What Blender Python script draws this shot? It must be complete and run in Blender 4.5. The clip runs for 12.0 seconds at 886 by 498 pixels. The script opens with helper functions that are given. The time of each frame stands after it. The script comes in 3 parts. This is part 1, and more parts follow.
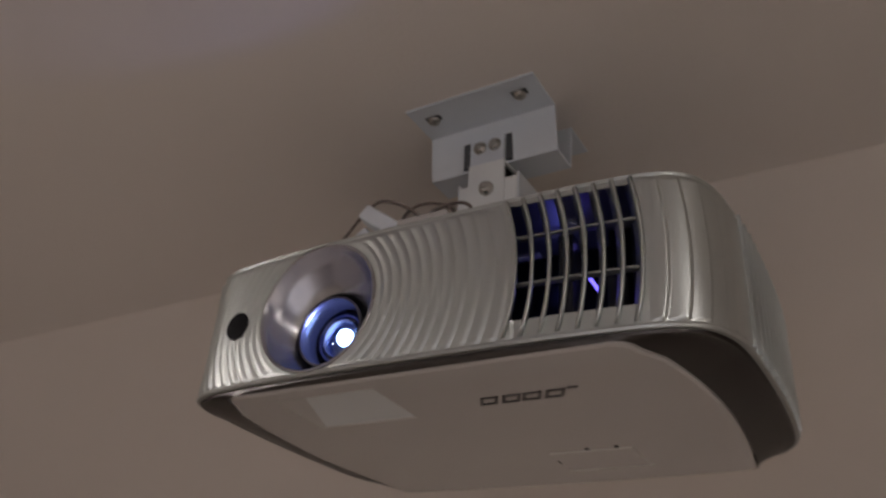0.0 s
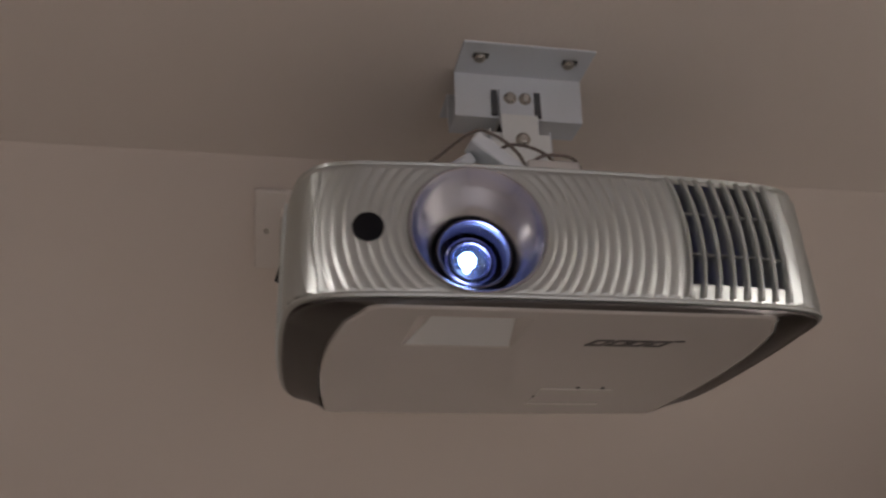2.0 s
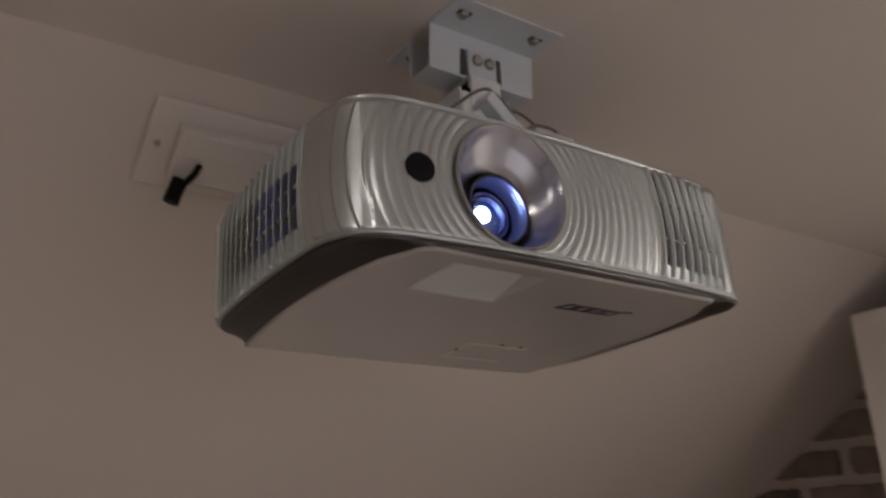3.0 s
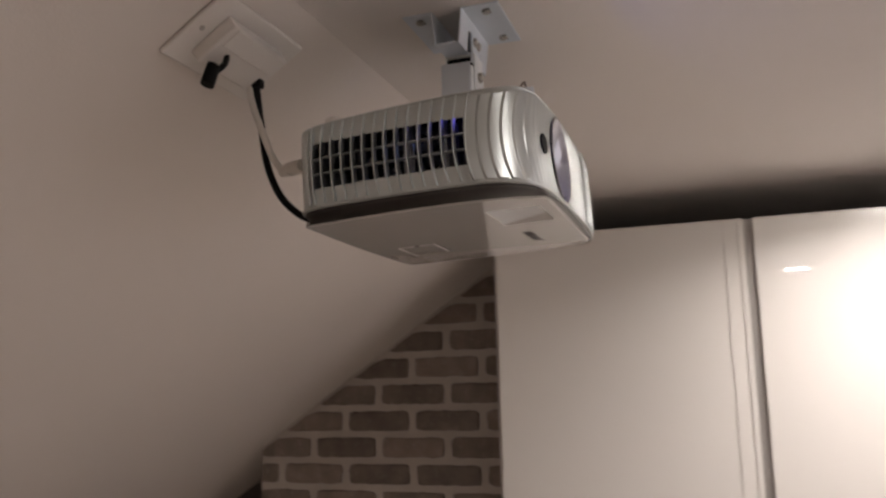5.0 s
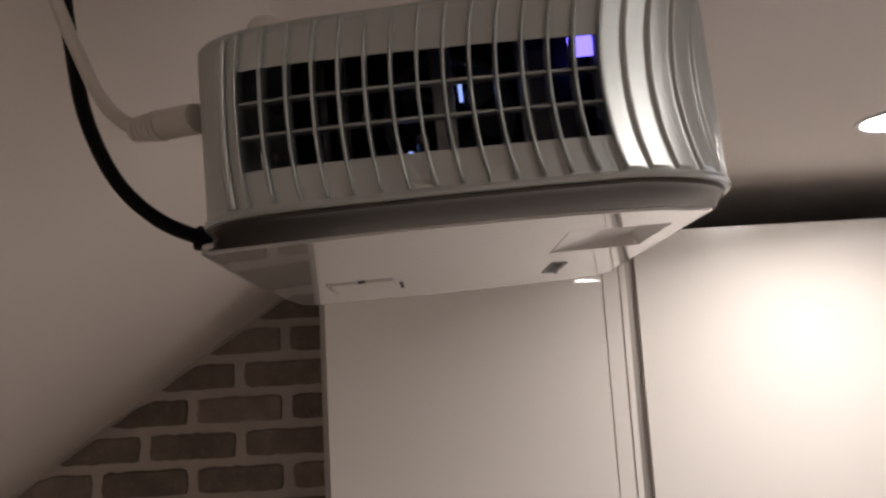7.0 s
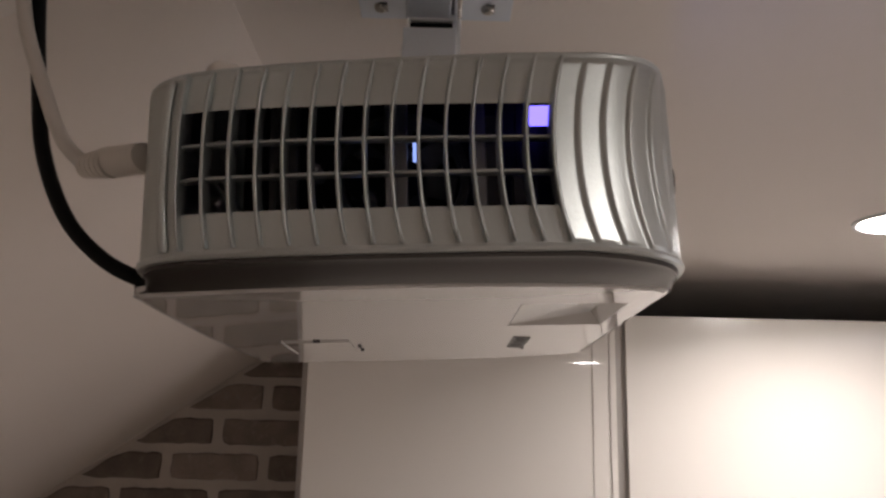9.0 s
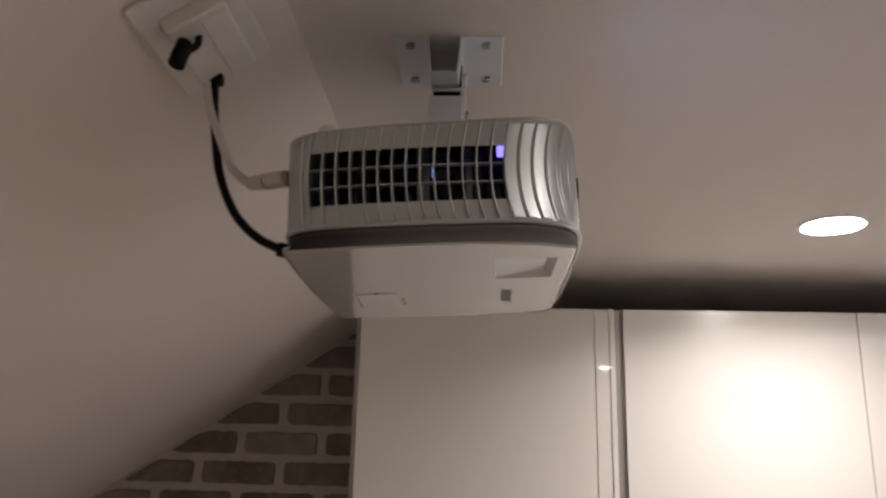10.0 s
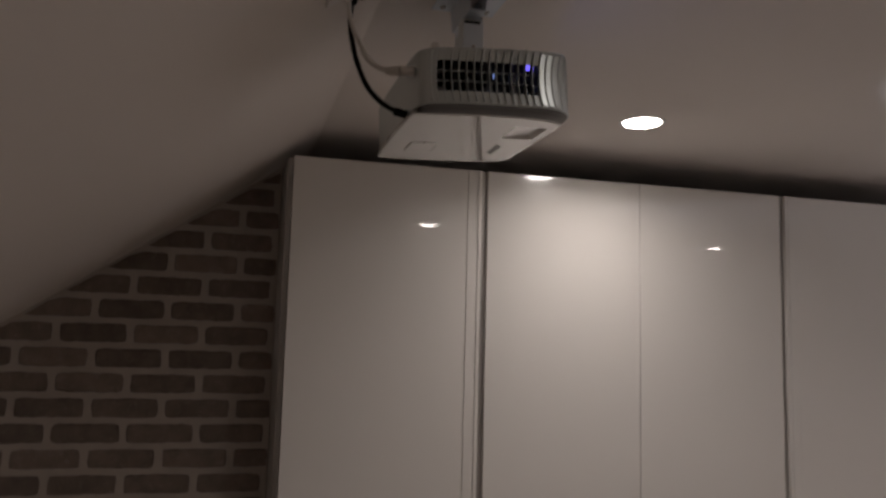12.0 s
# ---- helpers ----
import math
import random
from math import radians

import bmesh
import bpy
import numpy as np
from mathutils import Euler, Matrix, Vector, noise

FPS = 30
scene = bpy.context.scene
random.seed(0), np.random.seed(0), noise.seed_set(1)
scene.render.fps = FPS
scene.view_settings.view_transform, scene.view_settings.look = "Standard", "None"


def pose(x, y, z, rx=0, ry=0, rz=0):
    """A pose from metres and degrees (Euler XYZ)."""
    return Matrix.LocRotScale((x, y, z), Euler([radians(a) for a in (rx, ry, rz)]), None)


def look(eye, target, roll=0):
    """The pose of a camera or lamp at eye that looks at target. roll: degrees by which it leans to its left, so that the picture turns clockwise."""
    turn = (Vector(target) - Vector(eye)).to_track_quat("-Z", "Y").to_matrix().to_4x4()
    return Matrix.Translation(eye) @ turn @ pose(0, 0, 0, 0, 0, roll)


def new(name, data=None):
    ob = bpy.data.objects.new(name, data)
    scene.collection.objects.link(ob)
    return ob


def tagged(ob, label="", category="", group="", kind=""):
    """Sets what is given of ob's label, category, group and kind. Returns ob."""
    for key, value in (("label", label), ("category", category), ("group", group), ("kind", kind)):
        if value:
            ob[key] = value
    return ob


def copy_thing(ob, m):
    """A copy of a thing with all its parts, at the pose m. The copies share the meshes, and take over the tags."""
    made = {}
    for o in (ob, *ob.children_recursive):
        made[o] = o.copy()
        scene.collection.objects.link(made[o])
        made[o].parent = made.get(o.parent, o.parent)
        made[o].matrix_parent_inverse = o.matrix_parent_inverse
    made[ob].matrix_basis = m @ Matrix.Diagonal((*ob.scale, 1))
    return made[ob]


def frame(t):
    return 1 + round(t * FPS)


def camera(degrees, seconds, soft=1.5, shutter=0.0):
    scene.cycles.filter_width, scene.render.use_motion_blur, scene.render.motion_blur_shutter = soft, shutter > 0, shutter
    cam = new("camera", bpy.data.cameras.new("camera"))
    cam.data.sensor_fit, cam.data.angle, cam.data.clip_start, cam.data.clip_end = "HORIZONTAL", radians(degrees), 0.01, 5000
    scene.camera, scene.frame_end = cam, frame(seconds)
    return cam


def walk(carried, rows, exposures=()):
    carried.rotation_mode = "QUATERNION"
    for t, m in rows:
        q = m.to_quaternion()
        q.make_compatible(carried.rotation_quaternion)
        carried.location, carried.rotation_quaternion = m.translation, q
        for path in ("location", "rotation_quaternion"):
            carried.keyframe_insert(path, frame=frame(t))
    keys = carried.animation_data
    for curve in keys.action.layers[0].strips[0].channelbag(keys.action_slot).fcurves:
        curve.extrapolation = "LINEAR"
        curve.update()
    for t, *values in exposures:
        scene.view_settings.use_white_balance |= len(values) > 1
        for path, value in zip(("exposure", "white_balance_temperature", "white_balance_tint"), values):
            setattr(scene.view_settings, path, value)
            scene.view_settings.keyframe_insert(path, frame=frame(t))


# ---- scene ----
cam = camera(57.1, 12.0, soft=2.5, shutter=0.4)
PATH = [
    (0, (0.26, -0.374, 2.005), (-0.651, 1.149, 2.927), 2.9),
    (0.5, (0.209, -0.412, 2.008), (-0.427, 1.294, 2.836), 1.0),
    (1, (0.108, -0.398, 2.014), (-0.219, 1.39, 2.848), -0.8),
    (1.5, (-0.025, -0.402, 2.005), (0.0, 1.436, 2.793), -0.1),
    (2, (-0.184, -0.46, 1.998), (0.165, 1.35, 2.774), -1.9),
    (2.5, (-0.302, -0.444, 1.993), (0.328, 1.305, 2.729), -1.6),
    (3, (-0.398, -0.378, 1.997), (0.674, 1.178, 2.652), -2.1),
    (3.2, (-0.44, -0.357, 2.0), (0.789, 1.121, 2.555), -1.9),
    (4.8, (-0.857, -0.167, 1.989), (0.952, 0.601, 2.362), -1.2),
    (5, (-0.917, -0.138, 1.981), (0.95, 0.498, 2.31), -1.3),
    (5.5, (-0.961, -0.061, 1.993), (0.963, 0.383, 2.307), -1.1),
    (6, (-0.815, 0.049, 2.012), (1.133, 0.342, 2.36), -1.5),
    (6.5, (-0.653, 0.131, 2.043), (1.318, 0.205, 2.378), -1.6),
    (7, (-0.548, 0.164, 2.087), (1.429, 0.141, 2.386), -3.2),
    (7.5, (-0.477, 0.168, 2.102), (1.505, 0.218, 2.367), -2.7),
    (7.7, (-0.462, 0.159, 2.114), (1.506, 0.181, 2.469), -0.0),
    (9.3, (-0.596, 0.122, 2.06), (1.342, 0.106, 2.557), 0.6),
    (9.5, (-0.654, 0.112, 2.034), (1.277, 0.086, 2.555), -0.4),
    (10, (-0.837, 0.102, 1.967), (1.089, 0.198, 2.498), 1.4),
    (10.5, (-0.97, 0.135, 1.909), (0.965, 0.196, 2.411), 3.8),
    (11, (-1.105, 0.287, 1.86), (0.843, 0.074, 2.26), 2.6),
    (11.5, (-1.263, 0.412, 1.834), (0.661, -0.005, 2.184), 1.2),
    (12, (-1.363, 0.54, 1.789), (0.557, 0.036, 2.03), 1.5),
]
EXPOSURE = [(0, -0.1), (1.5, 0.08), (3, 0.02), (5, 0.58), (6.5, 0.48), (7, 0.30), (10.5, 0.34), (11, 0.02), (11.5, -0.88), (12, -0.76)]
walk(cam, [(t, look(eye, target, roll)) for t, eye, target, roll in PATH], EXPOSURE)

# ---- light and exposure ----
world = bpy.data.worlds.new("world")
scene.world = world
world.use_nodes = True
world.node_tree.nodes["Background"].inputs[0].default_value = (0.012, 0.011, 0.012, 1)

CEIL = 2.42
EDGE_Y = 0.30          # where the flat ceiling turns into the slope
PITCH = 0.675          # fall of the slope per metre
BRICK_X = 1.29
DOOR_X = 0.99
WARD_TOP = 2.3335


def slope_z(y):
    return CEIL - PITCH * (y - EDGE_Y)


def lamp(name, kind, m, watts, colour, **more):
    d = bpy.data.lights.new(name, kind)
    d.energy, d.color = watts, colour
    for key, value in more.items():
        if key == "size":
            d.shape, d.size = "DISK", value
        elif key == "spread":
            d.spread = radians(value)
        elif key == "radius":
            d.shadow_soft_size = value
        elif key == "cone":
            d.spot_size, d.spot_blend = radians(value), 0.4
    ob = new(name, d)
    ob.matrix_world = m
    return ob


WARM = (1.0, 0.90, 0.86)
DOWNLIGHTS = [(0.61, -0.535), (-0.69, -0.44), (-0.90, -2.24)]
for (lx, ly), watts in zip(DOWNLIGHTS, (4.4, 5.4, 9.6)):
    lamp("downlight_lamp", "AREA", pose(lx, ly, CEIL - 0.010), watts, WARM, size=0.085, spread=150)
# the projector's own light: the beam to the far wall, and the glow in its lens cone
BEAM = (0.86, 0.88, 1.0)
lamp("projector_beam", "SPOT", look((-0.068, 0.020, 2.206), (0.55, -4.2, 1.5)), 800.0, BEAM, radius=0.008, cone=46)
# stray light of the lamp inside the case, seen blue through the vents
lamp("stray_lamp_light", "POINT", pose(-0.120, 0.105, 2.236), 0.011, (0.20, 0.26, 1.0), radius=0.004)
lamp("stray_lamp_light", "POINT", pose(0.075, 0.085, 2.232), 0.0022, (0.16, 0.16, 1.0), radius=0.004)
lamp("lens_glow", "POINT", pose(-0.068, 0.0340, 2.2060), 0.11, (0.28, 0.36, 1.0), radius=0.004)

# ---- materials ----


def material(name, colour, rough=0.5, metal=0.0, coat=0.0, vary=0.06, scale=6.0, bump=0.0, bump_scale=200.0, rough_vary=0.05, tint=None):
    """A principled material with colour and roughness that vary at two scales, and a fine bump."""
    mat = bpy.data.materials.new(name)
    mat.use_nodes = True
    nt = mat.node_tree
    p = nt.nodes["Principled BSDF"]
    geo = nt.nodes.new("ShaderNodeTexCoord")
    big = nt.nodes.new("ShaderNodeTexNoise")
    big.inputs["Scale"].default_value = scale
    big.inputs["Detail"].default_value = 6
    fine = nt.nodes.new("ShaderNodeTexNoise")
    fine.inputs["Scale"].default_value = bump_scale
    fine.inputs["Detail"].default_value = 3
    for n in (big, fine):
        nt.links.new(geo.outputs["Object"], n.inputs["Vector"])
    ramp = nt.nodes.new("ShaderNodeMix")
    ramp.data_type = "RGBA"
    lo = [max(0, c * (1 - vary)) for c in colour]
    hi = [min(1, c * (1 + vary)) for c in (tint or colour)]
    ramp.inputs[6].default_value, ramp.inputs[7].default_value = (*lo, 1), (*hi, 1)
    nt.links.new(big.outputs["Fac"], ramp.inputs[0])
    nt.links.new(ramp.outputs[2], p.inputs["Base Color"])
    rr = nt.nodes.new("ShaderNodeMapRange")
    rr.inputs[3].default_value, rr.inputs[4].default_value = max(0.02, rough - rough_vary), rough + rough_vary
    nt.links.new(fine.outputs["Fac"], rr.inputs[0])
    nt.links.new(rr.outputs[0], p.inputs["Roughness"])
    p.inputs["Metallic"].default_value = metal
    p.inputs["Coat Weight"].default_value = coat
    p.inputs["Coat Roughness"].default_value = 0.02
    if bump:
        b = nt.nodes.new("ShaderNodeBump")
        b.inputs["Strength"].default_value = bump
        b.inputs["Distance"].default_value = 0.002
        nt.links.new(fine.outputs["Fac"], b.inputs["Height"])
        nt.links.new(b.outputs[0], p.inputs["Normal"])
    return mat


def glow(name, colour, strength):
    mat = bpy.data.materials.new(name)
    mat.use_nodes = True
    p = mat.node_tree.nodes["Principled BSDF"]
    p.inputs["Base Color"].default_value = (0.02, 0.02, 0.02, 1)
    p.inputs["Emission Color"].default_value = (*colour, 1)
    p.inputs["Emission Strength"].default_value = strength
    return mat


def brick_material():
    """Brown-grey clay brick, one tone a brick, blotched and worn."""
    mat = material("brick_clay", (0.15, 0.118, 0.098), 0.85, 0, 0, 0.35, 22.0, 0.6, 120.0, 0.08, (0.235, 0.188, 0.158))
    nt = mat.node_tree
    p = nt.nodes["Principled BSDF"]
    src = p.inputs["Base Color"].links[0].from_socket
    info = nt.nodes.new("ShaderNodeObjectInfo")
    rng = nt.nodes.new("ShaderNodeMapRange")
    rng.inputs[3].default_value, rng.inputs[4].default_value = 0.78, 1.25
    nt.links.new(info.outputs["Random"], rng.inputs[0])
    coord = nt.nodes.new("ShaderNodeTexCoord")
    worn = nt.nodes.new("ShaderNodeTexNoise")
    worn.inputs["Scale"].default_value = 46.0
    worn.inputs["Detail"].default_value = 8
    worn.inputs["Roughness"].default_value = 0.7
    nt.links.new(coord.outputs["Object"], worn.inputs["Vector"])
    pick = nt.nodes.new("ShaderNodeMapRange")
    pick.inputs[1].default_value, pick.inputs[2].default_value = 0.54, 0.72
    pick.inputs[4].default_value = 0.75
    nt.links.new(worn.outputs["Fac"], pick.inputs[0])
    pale = nt.nodes.new("ShaderNodeMix")
    pale.data_type = "RGBA"
    pale.inputs[7].default_value = (0.33, 0.285, 0.25, 1)
    nt.links.new(pick.outputs[0], pale.inputs[0])
    nt.links.new(src, pale.inputs[6])
    src = pale.outputs[2]
    mul = nt.nodes.new("ShaderNodeVectorMath")
    mul.operation = "SCALE"
    nt.links.new(src, mul.inputs[0])
    nt.links.new(rng.outputs[0], mul.inputs["Scale"])
    nt.links.new(mul.outputs[0], p.inputs["Base Color"])
    return mat


M_WALL = material("wall_paint", (0.72, 0.66, 0.61), 0.75, 0, 0, 0.03, 2.5, 0.12, 260.0)
M_CEIL = material("ceiling_paint", (0.80, 0.75, 0.71), 0.8, 0, 0, 0.03, 2.0, 0.12, 240.0)
# dark brown carries the shade of the recess, painted into the wall colour
M_RECESS_SHADE = material("recess_shade_brown", (0.09, 0.075, 0.065), 0.8, 0, 0, 0.1, 4.0, 0.1, 200.0)
M_FLOOR = material("carpet", (0.50, 0.45, 0.40), 0.95, 0, 0, 0.15, 3.0, 0.8, 400.0)
M_MORTAR = material("mortar", (0.50, 0.45, 0.405), 0.9, 0, 0, 0.15, 14.0, 0.5, 150.0)
M_BRICK = brick_material()
M_DOOR = material("white_gloss_lacquer", (0.78, 0.75, 0.71), 0.22, 0, 1.0, 0.02, 1.5, 0.0, 90.0, 0.03)
M_PROFILE = material("grey_aluminium_profile", (0.42, 0.40, 0.38), 0.4, 0.7, 0, 0.05, 8.0)
M_CARCASS = material("wardrobe_carcass", (0.55, 0.53, 0.51), 0.6, 0, 0, 0.05, 5.0)
M_SILVER = material("silver_paint", (0.50, 0.53, 0.525), 0.37, 0.9, 0.0, 0.04, 12.0, 0.06, 900.0, 0.05)
M_SKIRT = material("dark_silver_paint", (0.085, 0.08, 0.078), 0.34, 1.0, 0.0, 0.05, 10.0, 0.05, 900.0, 0.04)
M_PLATE = material("white_gloss_plastic", (0.56, 0.545, 0.53), 0.14, 0, 1.0, 0.02, 9.0, 0.0, 300.0, 0.03)
# white plastic made paler and bluer: projector light painted into the colour
M_RECESS = material("bluish_lit_plastic", (0.70, 0.73, 0.74), 0.3, 0, 0.6, 0.03, 20.0)
M_PRINT = material("dark_print", (0.04, 0.038, 0.04), 0.4, 0, 0.3, 0.1, 40.0)
M_BLACK = material("black_plastic", (0.006, 0.006, 0.006), 0.5, 0, 0.0, 0.2, 30.0)
M_INNER = material("dark_interior", (0.006, 0.006, 0.008), 0.6, 0, 0, 0.3, 40.0)
M_HEATSINK = material("aluminium_fins", (0.28, 0.29, 0.31), 0.4, 0.8, 0, 0.1, 30.0)
M_CONE = material("silver_cone", (0.42, 0.42, 0.44), 0.25, 0.95, 0.0, 0.02, 15.0, 0.0, 300.0, 0.005)
M_RINGMETAL = material("lens_ring", (0.09, 0.09, 0.11), 0.25, 0.8, 0.3, 0.05, 40.0)
M_LENSDARK = material("lens_barrel", (0.008, 0.010, 0.022), 0.2, 0.1, 0.6, 0.1, 40.0)
M_MOUNT = material("grey_powder_coat", (0.70, 0.75, 0.81), 0.42, 0.15, 0.1, 0.04, 25.0, 0.15, 700.0)
M_MOUNTWHITE = material("white_powder_coat", (0.80, 0.83, 0.84), 0.45, 0.0, 0.1, 0.04, 25.0, 0.12, 700.0)
M_SCREW = material("zinc_screw", (0.42, 0.40, 0.37), 0.28, 1.0, 0, 0.1, 120.0)
M_SOCKET = material("white_socket_plastic", (0.74, 0.70, 0.66), 0.35, 0, 0.2, 0.02, 12.0)
M_CABLEWHITE = material("white_cable_sheath", (0.66, 0.62, 0.57), 0.45, 0, 0, 0.05, 60.0)
M_SLOT = material("shaded_slot", (0.07, 0.075, 0.085), 0.6, 0, 0, 0.1, 60.0)
M_BROWN = material("brown_cable", (0.15, 0.12, 0.105), 0.5, 0, 0.1, 0.1, 60.0)
M_GLOWLENS = glow("lamp_glow", (0.62, 0.78, 1.0), 22.0)
# emission for added boxes that imitate lamp light leaking inside the case
M_GLOWBLUE = glow("blue_leak_glow", (0.16, 0.12, 1.0), 2.6)
M_GLOWCYAN = glow("pale_blue_leak_glow", (0.30, 0.42, 1.0), 1.0)
M_DOWN = glow("downlight_diffuser", (1.0, 0.92, 0.86), 60.0)


def glass_material():
    """Thin coated glass: clear with a bluish tint and a sharp gloss."""
    mat = bpy.data.materials.new("coated_glass")
    mat.use_nodes = True
    nt = mat.node_tree
    clear = nt.nodes.new("ShaderNodeBsdfTransparent")
    clear.inputs[0].default_value = (0.70, 0.80, 1.0, 1)
    gloss = nt.nodes.new("ShaderNodeBsdfGlossy")
    gloss.inputs[0].default_value = (0.7, 0.8, 1.0, 1)
    gloss.inputs["Roughness"].default_value = 0.05
    mix = nt.nodes.new("ShaderNodeMixShader")
    mix.inputs[0].default_value = 0.12
    nt.links.new(clear.outputs[0], mix.inputs[1])
    nt.links.new(gloss.outputs[0], mix.inputs[2])
    nt.links.new(mix.outputs[0], nt.nodes["Material Output"].inputs[0])
    return mat


M_GLASS = glass_material()

for dull in (M_BLACK, M_INNER):
    dull.node_tree.nodes["Principled BSDF"].inputs["Specular IOR Level"].default_value = 0.12

# ---- mesh helpers ----


def mesh_of(bm, name, mat, smooth=True, angle=35):
    bmesh.ops.recalc_face_normals(bm, faces=bm.faces)
    me = bpy.data.meshes.new(name)
    bm.to_mesh(me)
    bm.free()
    me.materials.append(mat)
    if smooth:
        for f in me.polygons:
            f.use_smooth = True
        me.set_sharp_from_angle(angle=radians(angle))
        if len(me.polygons) <= 140:
            weighted = np.zeros((len(me.vertices), 3))
            for f in me.polygons:
                for v in f.vertices:
                    weighted[v] += np.array(f.normal) * f.area
            lengths = np.linalg.norm(weighted, axis=1)
            if lengths.min() > 0:
                for e in me.edges:
                    e.use_edge_sharp = False
                me.normals_split_custom_set_from_vertices([tuple(v) for v in weighted / lengths[:, None]])
    return me


def part(name, bm, mat, parent=None, label="", m=None, smooth=True, angle=35):
    ob = new(name, mesh_of(bm, name, mat, smooth, angle))
    if parent is not None:
        ob.parent = parent
    if m is not None:
        ob.matrix_local = m
    if label:
        tagged(ob, label=label)
    return ob


def thing(name, m, label, category, group="", kind=""):
    ob = new(name)
    ob.empty_display_size = 0.05
    ob.matrix_world = m
    return tagged(ob, label, category, group, kind)


def box(x0, x1, y0, y1, z0, z1, bevel=0.0, seg=2, bm=None):
    bm = bm or bmesh.new()
    r = bmesh.ops.create_cube(bm, size=1.0)
    vs = r["verts"]
    for v in vs:
        v.co = Vector(((x0 + x1) / 2 + v.co.x * (x1 - x0), (y0 + y1) / 2 + v.co.y * (y1 - y0), (z0 + z1) / 2 + v.co.z * (z1 - z0)))
    if bevel:
        es = list({e for v in vs for e in v.link_edges})
        bmesh.ops.bevel(bm, geom=es, offset=bevel, segments=seg, profile=0.5, affect="EDGES")
    return bm


def tube(points, radius, sides=12, flat=1.0, bm=None):
    """A swept tube along smooth points."""
    bm = bm or bmesh.new()
    pts = [Vector(p) for p in points]
    path = []
    for i in range(len(pts) - 1):
        p0, p1, p2, p3 = pts[max(i - 1, 0)], pts[i], pts[i + 1], pts[min(i + 2, len(pts) - 1)]
        for k in range(8):
            u = k / 8
            path.append(0.5 * (2 * p1 + (p2 - p0) * u + (2 * p0 - 5 * p1 + 4 * p2 - p3) * u * u + (3 * p1 - p0 - 3 * p2 + p3) * u ** 3))
    path.append(pts[-1])
    rings, ref = [], Vector((1, 0.2, 0)).normalized()
    for i, p in enumerate(path):
        d = (path[min(i + 1, len(path) - 1)] - path[max(i - 1, 0)]).normalized()
        a = ref - d * ref.dot(d)
        a.normalize()
        b = d.cross(a)
        rings.append([bm.verts.new(p + radius * (a * math.cos(2 * math.pi * k / sides) + b * flat * math.sin(2 * math.pi * k / sides))) for k in range(sides)])
    for r0, r1 in zip(rings, rings[1:]):
        for k in range(sides):
            bm.faces.new((r0[k], r0[(k + 1) % sides], r1[(k + 1) % sides], r1[k]))
    bm.faces.new(rings[0])
    bm.faces.new(rings[-1])
    return bm


def lathe(profile, sides=64, bm=None, close=False):
    """Profile of (radius, depth) turned about the local y axis; depth runs along +y."""
    bm = bm or bmesh.new()
    rings = []
    for r, y in profile:
        if r < 1e-6:
            rings.append([bm.verts.new((0, y, 0))] * sides)
        else:
            rings.append([bm.verts.new((r * math.cos(2 * math.pi * k / sides), y, r * math.sin(2 * math.pi * k / sides))) for k in range(sides)])
    for r0, r1 in zip(rings, rings[1:]):
        for k in range(sides):
            q = []
            for v in (r0[k], r0[(k + 1) % sides], r1[(k + 1) % sides], r1[k]):
                if v not in q:
                    q.append(v)
            if len(q) > 2:
                bm.faces.new(q)
    return bm


def screw_mesh(radius=0.0042, height=0.003):
    """A domed cross-head screw, its head towards -y."""
    bm = lathe([(radius, 0.001), (radius, -height * 0.35), (radius * 0.85, -height * 0.75), (radius * 0.5, -height), (radius * 0.28, -height), (0.0, -height * 0.45)], 20)
    return mesh_of(bm, "screw", M_SCREW)


SCREW = screw_mesh()


def add_screw(parent, m, scale=1.0, name="screw"):
    ob = new(name, SCREW)
    ob.parent = parent
    ob.matrix_local = m @ Matrix.Scale(scale, 4)
    return ob


# ---- the room ----
def structure(name, bm, mat, label, smooth=False):
    ob = part(name, bm, mat, smooth=smooth)
    return tagged(ob, label=label, category=name.split("_")[0], kind="structure")


structure("floor", box(-3.2, 1.9, -4.2, 2.6, -0.1, 0.0), M_FLOOR, "brown carpeted floor of the attic room")
structure("ceiling", box(-3.2, 1.9, -4.2, EDGE_Y, CEIL, CEIL + 0.12), M_CEIL, "flat matt white ceiling with soft shading")


def slope_slab():
    bm = bmesh.new()
    y1 = 2.6
    n = Vector((0, PITCH, 1)).normalized() * 0.12
    prof = [Vector((0, EDGE_Y, CEIL)), Vector((0, y1, slope_z(y1)))]
    prof += [prof[1] + n, prof[0] + Vector((0, 0, 0.12))]
    a = [bm.verts.new((-3.2, p.y, p.z)) for p in prof]
    b = [bm.verts.new((1.9, p.y, p.z)) for p in prof]
    for i in range(4):
        bm.faces.new((a[i], a[(i + 1) % 4], b[(i + 1) % 4], b[i]))
    bm.faces.new(a)
    bm.faces.new(b)
    return bm


structure("ceiling_slope", slope_slab(), M_WALL, "sloping attic ceiling painted warm white")
structure("wall_south", box(-3.2, 1.9, -4.32, -4.2, 0, CEIL + 0.2), M_WALL, "plain painted wall")
structure("wall_west", box(-3.32, -3.2, -4.32, 2.72, 0, CEIL + 0.2), M_WALL, "plain painted wall")
structure("wall_knee", box(-3.2, 1.9, 2.6, 2.72, 0, slope_z(2.6) + 0.1), M_WALL, "low painted wall under the slope")
structure("wall_recess", box(1.62, 1.74, 1.21, 2.6, 0, 2.0), M_RECESS_SHADE, "recess wall beside the brick wall, its shade put into a dark brown")
